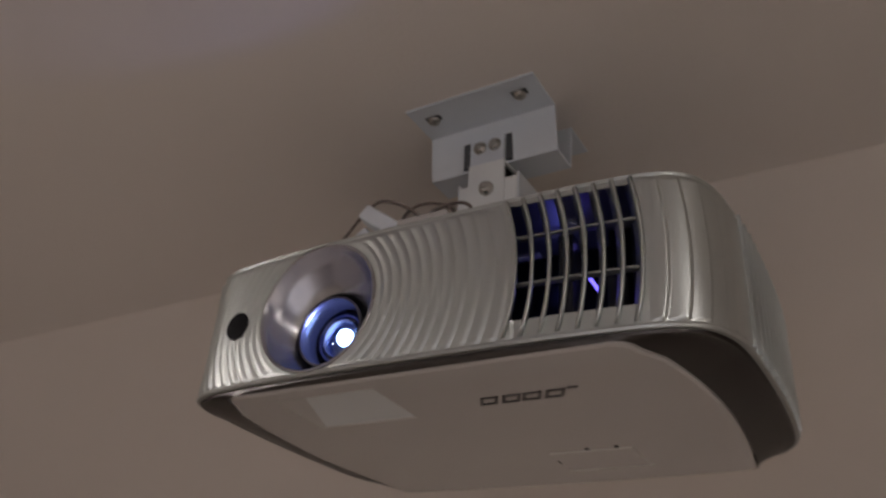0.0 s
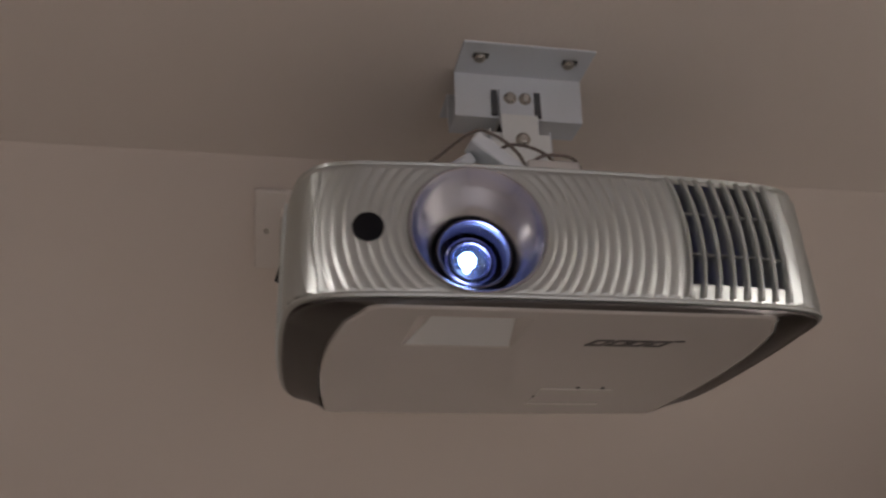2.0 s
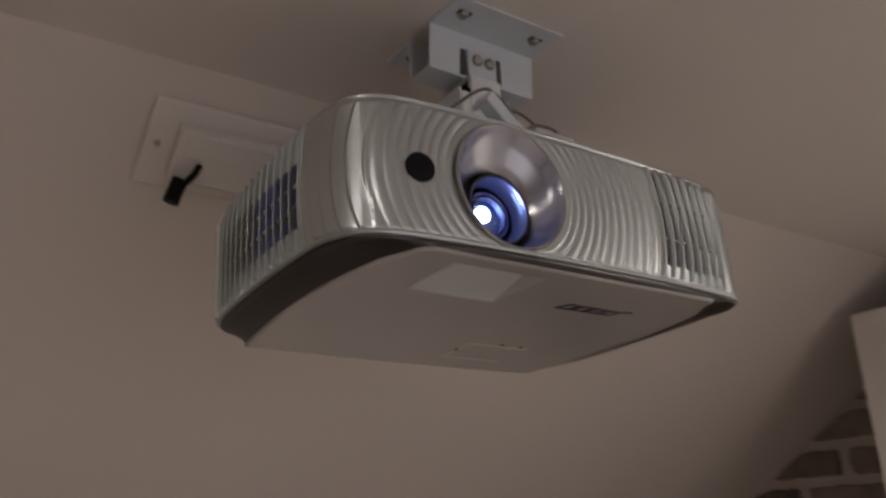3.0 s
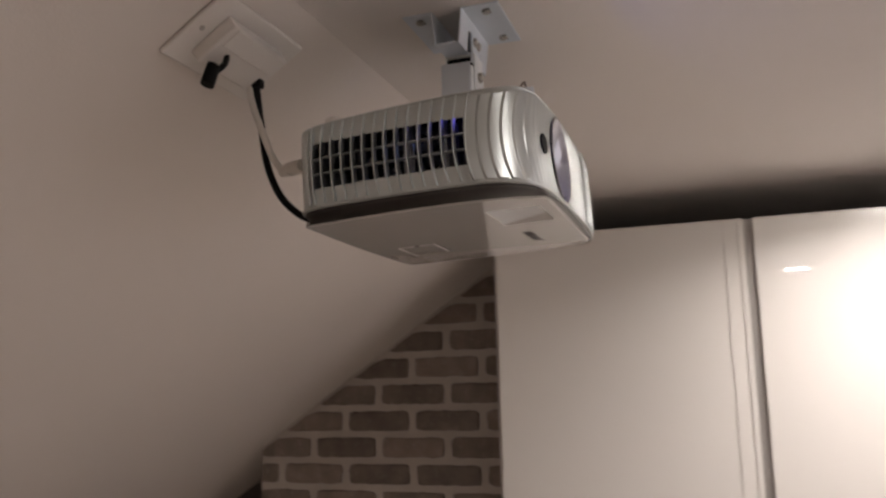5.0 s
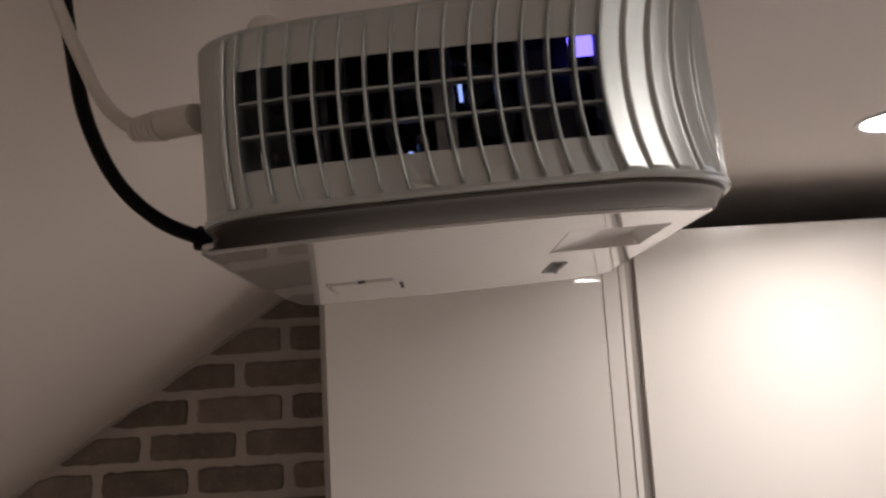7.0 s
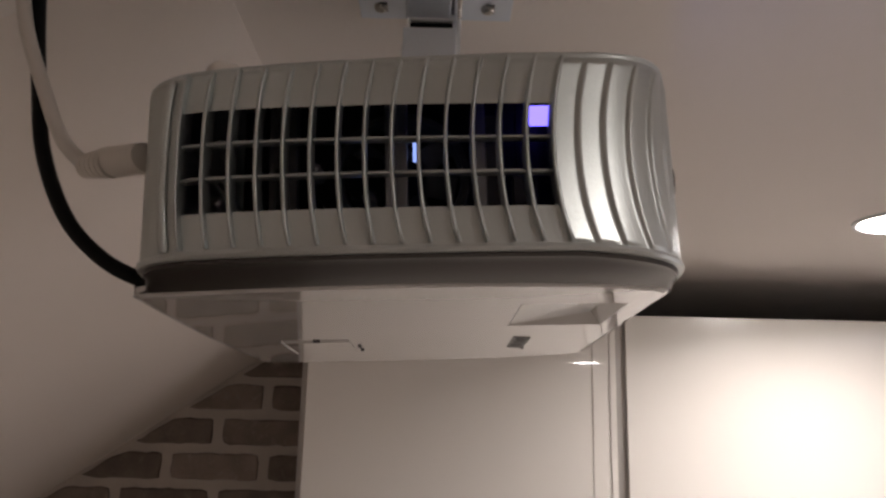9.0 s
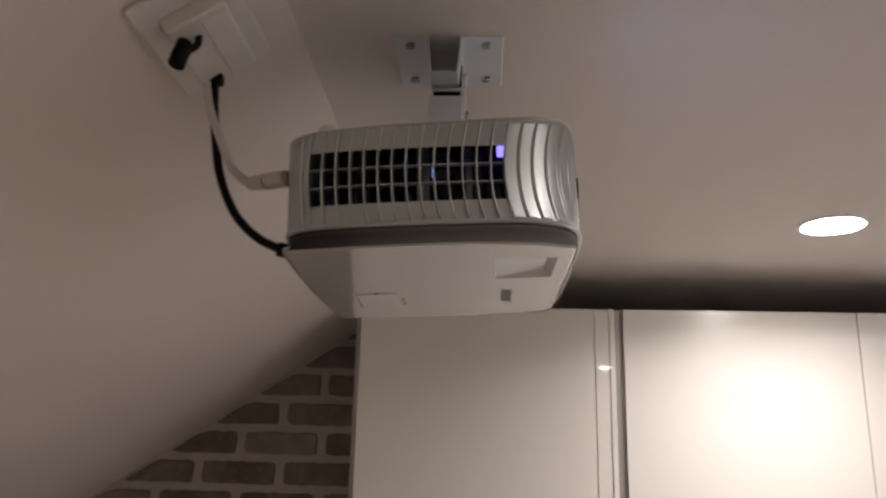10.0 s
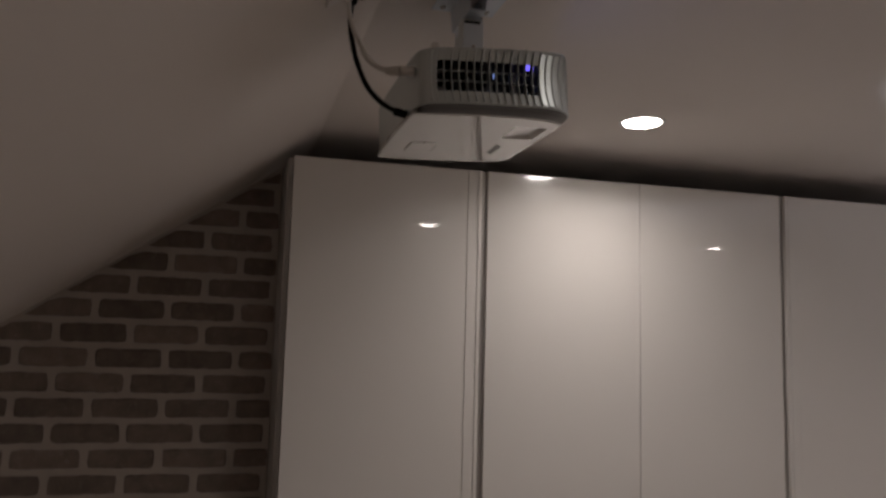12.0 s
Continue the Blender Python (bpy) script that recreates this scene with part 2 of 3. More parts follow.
structure("wall_behind", box(1.75, 1.9, -4.2, 1.21, 0, CEIL + 0.12), M_WALL, "plain wall behind the wardrobe")


# ---- the projector ----
TILT = -2.7
ORIGIN_Z = 2.169
SEAM, TOP = 0.0, 0.0985
LX, LZ = -0.068, 0.0492
projector = thing("projector", pose(0, 0, ORIGIN_Z, TILT, 0, 0), "silver and white projector hung upside down, its lens lit", "projector")

HALF = [(0.0, 0.0115), (0.05, 0.0118), (0.10, 0.0132), (0.14, 0.0160), (0.158, 0.0188), (0.172, 0.0245), (0.1815, 0.0335), (0.1878, 0.0475), (0.1912, 0.066), (0.1938, 0.10),
        (0.1948, 0.15), (0.1942, 0.19), (0.1926, 0.220), (0.1898, 0.2415), (0.1845, 0.2565), (0.1755, 0.2665), (0.162, 0.2715), (0.12, 0.2745), (0.06, 0.2755), (0.0, 0.2755)]


class Outline:
    """The plan outline of the shell, by arc length s from the middle of the front; s > 0 to +x, s < 0 to -x."""

    def __init__(self):
        pts = [Vector((x, y, 0)) for x, y in HALF]
        fine = []
        for i in range(len(pts) - 1):
            p0 = pts[i - 1] if i else Vector((-pts[1].x, pts[1].y, 0))
            p1, p2 = pts[i], pts[i + 1]
            p3 = pts[i + 2] if i + 2 < len(pts) else Vector((-pts[-2].x, pts[-2].y, 0))
            for k in range(12):
                u = k / 12
                fine.append(0.5 * (2 * p1 + (p2 - p0) * u + (2 * p0 - 5 * p1 + 4 * p2 - p3) * u * u + (3 * p1 - p0 - 3 * p2 + p3) * u ** 3))
        fine.append(pts[-1])
        self.p = np.array([(q.x, q.y) for q in fine])
        self.s = np.concatenate(([0], np.cumsum(np.hypot(*np.diff(self.p, axis=0).T))))
        self.length = self.s[-1]

        self.step = 0.0002
        marks = np.arange(0, self.length + 2 * self.step, self.step)
        x, y = np.interp(marks, self.s, self.p[:, 0]), np.interp(marks, self.s, self.p[:, 1])
        e = 0.0008
        dx = np.interp(marks + e, self.s, self.p[:, 0]) - np.interp(marks - e, self.s, self.p[:, 0])
        dy = np.interp(marks + e, self.s, self.p[:, 1]) - np.interp(marks - e, self.s, self.p[:, 1])
        size = np.maximum(np.hypot(dx, dy), 1e-9)
        self.table = [tuple(map(float, q)) for q in zip(x, y, dy / size, -dx / size)]

    def at(self, s):
        a = min(abs(s), self.length) / self.step
        k = min(int(a), len(self.table) - 2)
        u = a - k
        x, y, nx, ny = (p + (q - p) * u for p, q in zip(self.table[k], self.table[k + 1]))
        if s < 0:
            return Vector((-x, y, 0)), Vector((-nx, ny, 0))
        return Vector((x, y, 0)), Vector((nx, ny, 0))

    def s_of_y(self, y):
        k = np.argmax(self.p[:, 1] > 0.03)
        return float(np.interp(y, self.p[k:200, 1], self.s[k:200])) if y < 0.26 else self.length


OUT = Outline()


def bow(s, z):
    """Arc length moved so that upright lines follow rings round the lens."""
    r = abs(s - LX)
    w = min(1.0, max(0.0, (r - 0.055) / 0.03))
    if w == 0:
        return s
    dz = z - LZ
    shift = (math.sqrt(max(r * r - dz * dz, 1e-9)) - r) * w
    return s + shift * (1 if s > LX else -1)


def ripple(s, z):
    """Height of the ripples: rounded rings round the lens, and panels with a sharp step round the corners; flat at the vents."""
    r = math.hypot(s - LX, z - LZ)
    along = r - LX if s < LX else r + LX      # where the ring through this point crosses the height of the lens
    if r < 0.0475 or FRONT_VENT[0] - 0.002 < s < FRONT_VENT[1] + 0.002 or along > SIDE_S0 + 0.006:
        return 0.0
    edge = min(1.0, max(0.0, min(z - SEAM - 0.0030, TOP - 0.0045 - z) / 0.0018))
    start = min(abs(s - (LX - 0.105)), abs(s - FRONT_VENT[1])) / 0.006
    if s <= LX - 0.105 or s > FRONT_VENT[1]:
        u = ((along - SIDE_S0) / ((SIDE_S1 - SIDE_S0) / 14) + 0.86) % 1.0
        h = u / 0.86 if u < 0.86 else (1 - u) / 0.14
        return 0.0016 * h * edge * min(1.0, start) * min(1.0, max(0.0, (SIDE_S0 + 0.006 - along) / 0.006))
    turns = math.log((0.0068 + 0.037 * (r - 0.06)) / 0.0068) / 0.037
    # each ring is fuller towards its far side, with a sharp groove
    h = 1 - (2 * (turns % 1.0) ** 1.35 - 1) ** 2
    side = 0.66
    if s < LX:
        side = 0.55 - 0.15 * min(1.0, max(0.0, (LX - s - 0.050) / 0.035))
    return (0.0013 + 0.0004 * min(1.0, r / 0.25)) * side * h * edge * min(1.0, (r - 0.0475) / 0.006)


def seam_rise(p):
    """The lower rim of the shell arches up along the sides."""
    return 0.0036 * min(1.0, max(0.0, (p.y - 0.018) / 0.05))


def top_fall(p):
    """The upper rim falls towards the rear."""
    return 0.0075 * min(1.0, max(0.0, (p.y - 0.025) / 0.235))


def shell_point(s, z, lift=0.0):
    p, n = OUT.at(bow(s, z))
    top = max(0.0, (z - (TOP - 0.006)) / 0.006)
    level = z + seam_rise(p) * max(0.0, 1 - z / 0.0235) - top_fall(p) * max(0.0, (z - 0.0730) / (TOP - 0.0730))
    return Vector((p.x, p.y, level)) + n * (lift - 0.0022 * top * top)


FRONT_VENT = (0.0785, 0.1525, 0.0145, 0.0915)     # s0, s1, z0, z1
SIDE_S0, SIDE_S1 = OUT.s_of_y(0.0815), OUT.s_of_y(0.2480)
SIDE_VENT = (SIDE_S0, SIDE_S1, 0.0235, 0.0715)


def in_vent(s, z):
    for s0, s1, z0, z1 in (FRONT_VENT, SIDE_VENT):
        if s0 < s < s1 and z0 < z < z1:
            return True
    s0, s1, z0, z1 = SIDE_VENT
    return -s1 < s < -s0 and z0 < z < z1


def shell():
    ms = [0.0, 0.008, 0.016, 0.024, 0.032, 0.040] + [0.0462 + 0.0030 * k / 22 for k in range(23)]
    zs = sorted({round(LZ + d * m, 5) for m in ms for d in (-1, 1)} | {round(LZ + 0.0018 * k, 5) for k in range(-25, 26)} | {FRONT_VENT[2], FRONT_VENT[3], SIDE_VENT[2], SIDE_VENT[3], 0.094, 0.0965, 0.003, 0.006})
    ss = {round(LX + d * m, 5) for m in ms for d in (-1, 1)}
    s = LX + 0.0492
    while s < OUT.length:
        ss.add(round(s, 5))
        s += 0.0009
    s = LX - 0.0492
    while s > -OUT.length:
        ss.add(round(s, 5))
        s -= 0.0009
    for v in (FRONT_VENT[0], FRONT_VENT[1], SIDE_S0, SIDE_S1, -SIDE_S0, -SIDE_S1):
        ss = {q for q in ss if abs(q - v) > 0.0007} | {v}
    ss = sorted(ss)
    bm = bmesh.new()
    normal = bm.verts.layers.float_vector.new("ring_normal")

    def surface(a, b):
        return shell_point(a, b, ripple(bow(a, b), b))

    grid = []
    for s in ss:
        col = []
        for z in zs:
            a, b = s - LX, z - LZ
            m, r = max(abs(a), abs(b)), math.hypot(a, b)
            s2, z2 = s, z
            if m < 0.0492 and r > 1e-6:
                w = min(1.0, (0.0492 - m) / 0.003)
                k = 1 + w * (m / r - 1)
                s2, z2 = LX + a * k, LZ + b * k
            sb = bow(s2, z2)
            v = bm.verts.new(shell_point(s2, z2, ripple(sb, z2)))
            e = 0.0006
            v[normal] = (surface(s2 + e, z2) - surface(s2 - e, z2)).cross(surface(s2, z2 + e) - surface(s2, z2 - e)).normalized()
            col.append(v)
        grid.append(col)
    for i in range(len(ss) - 1):
        for j in range(len(zs) - 1):
            sm, zm = (ss[i] + ss[i + 1]) / 2, (zs[j] + zs[j + 1]) / 2
            if max(abs(sm - LX), abs(zm - LZ)) < 0.0462 or in_vent(sm, zm):
                continue
            bm.faces.new((grid[i][j], grid[i + 1][j], grid[i + 1][j + 1], grid[i][j + 1]))
    bmesh.ops.delete(bm, geom=[v for v in bm.verts if not v.link_faces], context="VERTS")
    return bm


body = part("body", shell(), M_SILVER, projector, "silver shell with ripples spreading in rings round the lens", angle=50)
for edge in body.data.edges:
    edge.use_edge_sharp = False
outward = np.zeros(len(body.data.vertices) * 3)
body.data.attributes["ring_normal"].data.foreach_get("vector", outward)
body.data.normals_split_custom_set_from_vertices([tuple(v) for v in outward.reshape(-1, 3)])


def ring_strip(s_of, z0, z1, width, depth, lift, n=14, rake=0.0):
    """A curved upright bar on the shell, from z0 to z1, rounded at the front."""
    bm = bmesh.new()
    rows = []
    for k in range(n + 1):
        z = z0 + (z1 - z0) * k / n
        c = [shell_point(s_of - width / 2 - rake, z, lift - depth), shell_point(s_of - width / 2, z, lift - width * 0.3), shell_point(s_of, z, lift),
             shell_point(s_of + width / 2, z, lift - width * 0.3), shell_point(s_of + width / 2 - rake, z, lift - depth)]
        rows.append([bm.verts.new(p) for p in c])
    for a, b in zip(rows, rows[1:]):
        for i in range(4):
            bm.faces.new((a[i], a[i + 1], b[i + 1], b[i]))
        bm.faces.new((a[4], a[0], b[0], b[4]))
    bm.faces.new(rows[0])
    bm.faces.new(rows[-1])
    return bm


def cross_strip(s0, s1, z, width, depth, lift):
    bm = bmesh.new()
    n = max(6, int(abs(s1 - s0) / 0.006))
    rows = []
    for k in range(n + 1):
        s = s0 + (s1 - s0) * k / n
        c = [shell_point(s, z - width / 2, lift - depth), shell_point(s, z - width / 2, lift), shell_point(s, z + width / 2, lift), shell_point(s, z + width / 2, lift - depth)]
        rows.append([bm.verts.new(p) for p in c])
    for a, b in zip(rows, rows[1:]):
        for i in range(4):
            bm.faces.new((a[i], a[(i + 1) % 4], b[(i + 1) % 4], b[i]))
    bm.faces.new(rows[0])
    bm.faces.new(rows[-1])
    return bm


def vent(name, s0, s1, z0, z1, columns, bars):
    """A vent of upright slats that carry the ripples on, and two level bars."""
    for k in range(columns + 1):
        s = s0 + (s1 - s0) * k / columns
        low, high = SEAM + 0.0045, TOP - 0.0030
        if columns == 7:
            slat = ring_strip(s, low, high, 0.0027, 0.010, 0.0032, rake=0.0040)
        else:
            slat = ring_strip(s, low, high, 0.0018, 0.009, 0.0035)
        part("slat", slat, M_SILVER, body)
    for z in bars:
        part("crossbar", cross_strip(s0, s1, z, 0.0014, 0.005, 0.0006), M_SILVER, body)


for sgn in (-1, 1):
    part("corner_strip", ring_strip(sgn * (SIDE_S1 + 0.0085), SEAM + 0.0045, TOP - 0.0045, 0.0042, 0.004, 0.0030), M_SILVER, body, "bright rounded corner strip")
vent("front_vent", *FRONT_VENT, 7, (0.0370, 0.0680))
s0, s1, z0, z1 = SIDE_VENT
vent("side_vent", s0, s1, z0, z1, 14, (z0 + (z1 - z0) / 3, z0 + 2 * (z1 - z0) / 3))
vent("side_vent", -s0, -s1, z0, z1, 14, (z0 + (z1 - z0) / 3, z0 + 2 * (z1 - z0) / 3))


def lid(z, inset, dome=0.0, n=160):
    """A flat cover that fills the outline, with a rounded rim."""
    bm = bmesh.new()
    rings = []
    for d, dz in ((inset, -0.004), (inset + 0.0005, -0.0015), (inset + 0.003, 0.0), (inset + 0.02, dome)):
        ring = []
        for k in range(n):
            s = -OUT.length + 2 * OUT.length * k / n
            p, nn = OUT.at(s)
            q = p - nn * d
            ring.append(bm.verts.new((q.x, q.y, z + dz - top_fall(q))))
        rings.append(ring)
    for a, b in zip(rings, rings[1:]):
        for k in range(n):
            bm.faces.new((a[k], a[(k + 1) % n], b[(k + 1) % n], b[k]))
    bm.faces.new(rings[-1])
    return bm


part("top_cover", lid(TOP + 0.002, 0.0035), M_SILVER, projector, "silver upper cover with a rounded rim")


def plate_half(y):
    u = min(1, max(0, (y - 0.018) / 0.26))
    return 0.1430 + 0.0130 * u + 0.0160 * math.sin(math.pi * u ** 0.8)


def plate_loop(grow=0.0, n=10):
    """The outline of the white bottom plate: wider to the rear, rounded front corners."""
    y0, y1, r = 0.0142 - grow, 0.2790 + grow, 0.013
    pts = []
    for k in range(n + 1):
        a = -math.pi / 2 + (math.pi / 2) * k / n
        pts.append((plate_half(y0) + grow - r + r * math.cos(a), y0 + r + r * math.sin(a)))
    for k in range(1, 13):
        y = y0 + r + (y1 - 0.008 - y0 - r) * k / 12
        pts.append((plate_half(y) + grow, y))
    for k in range(1, 5):
        a = (math.pi / 2) * k / 4
        pts.append((plate_half(y1) + grow - 0.008 + 0.008 * math.cos(a), y1 - 0.008 + 0.008 * math.sin(a)))
    for k in range(1, 6):
        u = k / 6
        pts.append((plate_half(y1) * (1 - u) - 0.008 * (1 - u), y1 + 0.004 * math.sin(u * math.pi / 2)))
    half = [(x, y + 0.0032 * (x / 0.14) ** 2 * max(0.0, 1 - (y - y0) / 0.03)) for x, y in pts]
    return half + [(-x, y) for x, y in reversed(half)]


PLATE_Z = -0.0060


SUNK_RIM = [(-0.1070, 0.0320), (-0.0290, 0.0320), (-0.0310, 0.0905), (-0.1105, 0.0905)]
SUNK = [(-0.0930, 0.0400, 0.0070), (-0.0390, 0.0400, 0.0070), (-0.0325, 0.0890, 0.0008), (-0.1075, 0.0890, 0.0008)]


def bottom_plate():
    """White plate with a rounded rim and a through hole for the sunk panel."""
    bm = bmesh.new()
    rings = []
    for g, z in ((0.0, -0.001), (0.0, PLATE_Z + 0.0025), (-0.0008, PLATE_Z + 0.0008), (-0.0028, PLATE_Z)):
        rings.append([bm.verts.new((x, y, z)) for x, y in plate_loop(g)])
    n = len(rings[0])
    for a, b in zip(rings, rings[1:]):
        for k in range(n):
            bm.faces.new((a[k], a[(k + 1) % n], b[(k + 1) % n], b[k]))
    # the sunk panel: steep at its front, sloping out to its rear
    top = [bm.verts.new((x, y, PLATE_Z)) for x, y in SUNK_RIM]
    low = [bm.verts.new((x, y, PLATE_Z + d)) for x, y, d in SUNK]
    for k in range(4):
        bm.faces.new((top[k], top[(k + 1) % 4], low[(k + 1) % 4], low[k]))
    es = []
    for k in range(4):
        es.append(bm.edges.get((top[k], top[(k + 1) % 4])))
    for k in range(n):
        es.append(bm.edges.get((rings[-1][k], rings[-1][(k + 1) % n])))
    bmesh.ops.triangle_fill(bm, edges=es, use_beauty=True)
    return bm


plate = part("bottom_plate", bottom_plate(), M_PLATE, projector, "glossy white plastic cover plate", angle=12)
bm = bmesh.new()
faces = [bm.faces.new([bm.verts.new((x, y, PLATE_Z + d + dz)) for x, y, d in SUNK]) for dz in (-0.0003, 0.0012)]
for k in range(4):
    a, b = faces[0].verts, faces[1].verts
    bm.faces.new((a[k], a[(k + 1) % 4], b[(k + 1) % 4], b[k]))
part("sunk_panel", bm, M_RECESS, plate, "white sunk panel, bluish projector light put into its pale colour", smooth=False)


def skirt():
    """Sloping skirt between the shell's lower rim and the plate."""
    bm = bmesh.new()
    n = 200
    rows = []
    for k in range(n):
        s = -OUT.length + 2 * OUT.length * (k + 0.5) / n
        p, nn = OUT.at(s)
        # nearest plate point along the inward direction from the centre
        ang = math.atan2(p.y - 0.145, p.x)
        best = min(loop_dense, key=lambda q: abs((math.atan2(q[1] - 0.145, q[0]) - ang + math.pi) % (2 * math.pi) - math.pi))
        q = Vector((best[0], best[1], 0))
        o = p - nn * 0.0012
        high, low = SEAM + seam_rise(p) - 0.0012, PLATE_Z + 0.0012
        ring = [(0.0, high + 0.0035), (0.0, high), (0.04, high - 0.0012)]
        ring += [(u, high + (low - high) * (0.30 * u + 0.70 * math.sin(u * math.pi / 2))) for u in (0.12, 0.25, 0.45, 0.7, 1.0)]
        rows.append([bm.verts.new((o.x + (q.x - o.x) * u, o.y + (q.y - o.y) * u, z)) for u, z in ring])
    for a, b in zip(rows, rows[1:] + rows[:1]):
        for i in range(len(a) - 1):
            bm.faces.new((a[i], b[i], b[i + 1], a[i + 1]))
    return bm


base_loop = plate_loop(0.0006)
loop_dense = []
for (xa, ya), (xb, yb) in zip(base_loop, base_loop[1:] + base_loop[:1]):
    for k in range(8):
        loop_dense.append((xa + (xb - xa) * k / 8, ya + (yb - ya) * k / 8))
part("skirt", skirt(), M_SKIRT, projector, "dark silver sloping skirt round the bottom plate")


def rim_lip():
    """Thin bright lip along the lower edge of the shell."""
    bm = bmesh.new()
    n = 240
    rows = []
    for k in range(n):
        p, nn = OUT.at(-OUT.length + 2 * OUT.length * k / n)
        rows.append([bm.verts.new(Vector((p.x, p.y, z + seam_rise(p))) + nn * d) for d, z in ((-0.001, 0.0035), (0.0012, 0.0028), (0.0018, 0.0012), (0.0012, -0.0002), (-0.0015, -0.0006))])
    for a, b in zip(rows, rows[1:] + rows[:1]):
        for i in range(4):
            bm.faces.new((a[i], b[i], b[i + 1], a[i + 1]))
    return bm


part("rim", rim_lip(), M_SILVER, projector, "thin bright silver lip")


def top_lip():
    """Thin raised lip along the upper edge of the shell."""
    bm = bmesh.new()
    n = 240
    rows = []
    for k in range(n):
        p, nn = OUT.at(-OUT.length + 2 * OUT.length * k / n)
        rows.append([bm.verts.new(Vector((p.x, p.y, TOP + z - top_fall(p))) + nn * d) for d, z in ((-0.0035, -0.0030), (-0.0006, -0.0024), (-0.0002, -0.0008), (-0.0012, 0.0006), (-0.0045, 0.0010))])
    for a, b in zip(rows, rows[1:] + rows[:1]):
        for i in range(4):
            bm.faces.new((a[i], b[i], b[i + 1], a[i + 1]))
    return bm


part("upper_rim", top_lip(), M_SILVER, projector, "thin silver lip of the upper edge")

# lens, sunk in a cone
LENS_Y = OUT.at(LX)[0].y
def cone_mesh(profile, drop, sides=96):
    """A cone whose inner opening sits lower than its rim: rings of (radius, depth, share of the drop)."""
    bm = bmesh.new()
    rings = []
    for r, y, w in profile:
        rings.append([bm.verts.new((r * math.cos(2 * math.pi * k / sides), y, r * math.sin(2 * math.pi * k / sides) - drop * w)) for k in range(sides)])
    for a, b in zip(rings, rings[1:]):
        for k in range(sides):
            bm.faces.new((a[k], a[(k + 1) % sides], b[(k + 1) % sides], b[k]))
    return bm


CONE = [(0.0474, -0.0004, 0), (0.0466, -0.0016, 0), (0.0452, -0.0014, 0), (0.0440, 0.0, 0.02), (0.0428, 0.0025, 0.06), (0.0405, 0.0065, 0.2), (0.0385, 0.0085, 0.32), (0.0335, 0.0140, 0.75), (0.0290, 0.0185, 1.0), (0.0284, 0.0195, 1.0), (0.0280, 0.060, 1.0)]
assembly = part("lens_cone", cone_mesh(CONE, 0.0105), M_CONE, projector, "silver cone round the lens with a polished rim", m=pose(LX, LENS_Y, LZ - 0.0002))
LB = pose(0.000, 0.0, -0.0105)
part("lens_ring", lathe([(0.0288, 0.046), (0.0262, 0.045), (0.0262, 0.0175), (0.0256, 0.0160), (0.0242, 0.0160), (0.0234, 0.0175), (0.0230, 0.022), (0.0226, 0.048)], 72), M_RINGMETAL, assembly, "grey metal lens ring", m=LB)
part("lens_barrel", lathe([(0.0228, 0.046), (0.0186, 0.046), (0.0184, 0.0300), (0.0176, 0.0290), (0.0162, 0.0296), (0.0158, 0.0320), (0.0140, 0.0325), (0.0138, 0.0500), (0.0, 0.050)], 64), M_LENSDARK, assembly, "stepped black lens barrel", m=LB)
part("inner_ring", lathe([(0.0141, 0.0330), (0.0140, 0.0288), (0.0136, 0.0284), (0.0131, 0.0288), (0.0130, 0.0330)], 64), M_RINGMETAL, assembly, "thin bright inner ring", m=LB)
part("lens_glass", lathe([(0.0130, 0.0300), (0.0100, 0.0284), (0.0050, 0.0274), (0.0, 0.0270), (0.0, 0.0310), (0.0130, 0.0312)], 48), M_GLASS, assembly, "coated front glass of the lens", m=LB).visible_shadow = False
part("lamp_spot", lathe([(0.0, 0.0320), (0.0038, 0.0323), (0.0055, 0.0330), (0.0062, 0.036)], 32), M_GLOWLENS, assembly, "glaring bluish white lamp light", m=LB @ pose(-0.0008, 0, 0.0030))

sensor = part("sensor_window", lathe([(0.0104, 0.004), (0.0104, -0.0006), (0.0100, -0.0010), (0.0, -0.0010)], 40), M_INNER, projector, "round black remote sensor window", m=pose(-0.1405, OUT.at(-0.141)[0].y - 0.0008, 0.0480, 0, 0, -4))


# inside: dark lining, fins, fan, and glowing boxes that stand in for glints of lamp light
def lining():
    bm = bmesh.new()
    n = 120
    rows = []
    for k in range(n):
        p, nn = OUT.at(-OUT.length + 2 * OUT.length * k / n)
        q = p - nn * 0.055 if p.y > 0.06 else p - nn * 0.075
        rows.append([bm.verts.new((q.x, q.y, 0.002)), bm.verts.new((q.x, q.y, 0.097))])
    for a, b in zip(rows, rows[1:] + rows[:1]):
        bm.faces.new((a[0], b[0], b[1], a[1]))
    return bm


part("inner_housing", lining(), M_INNER, projector, "black inner housing behind the vents")
for y, x in ((0.150, -0.158), (0.155, -0.160), (0.112, -0.160), (0.208, -0.158)):
    part("inner_post", box(x - 0.002, x + 0.002, y - 0.003, y + 0.003, 0.006, 0.09, 0.0008), M_HEATSINK, projector)
fan = part("fan_hub", lathe([(0.0, -0.004), (0.012, -0.003), (0.013, 0.006), (0.026, 0.006), (0.027, 0.0), (0.028, 0.008)], 32), M_INNER, projector, "black cooling fan", m=pose(-0.150, 0.165, 0.05, 0, 0, -90))
for k in range(4):
    part("screw_post", lathe([(0.0, -0.004), (0.003, -0.003), (0.0032, 0.010)], 16), M_HEATSINK, projector, m=pose(-0.168, (0.235, 0.235, 0.19, 0.165)[k], (0.063, 0.034, 0.050, 0.036)[k], 0, 0, -90))
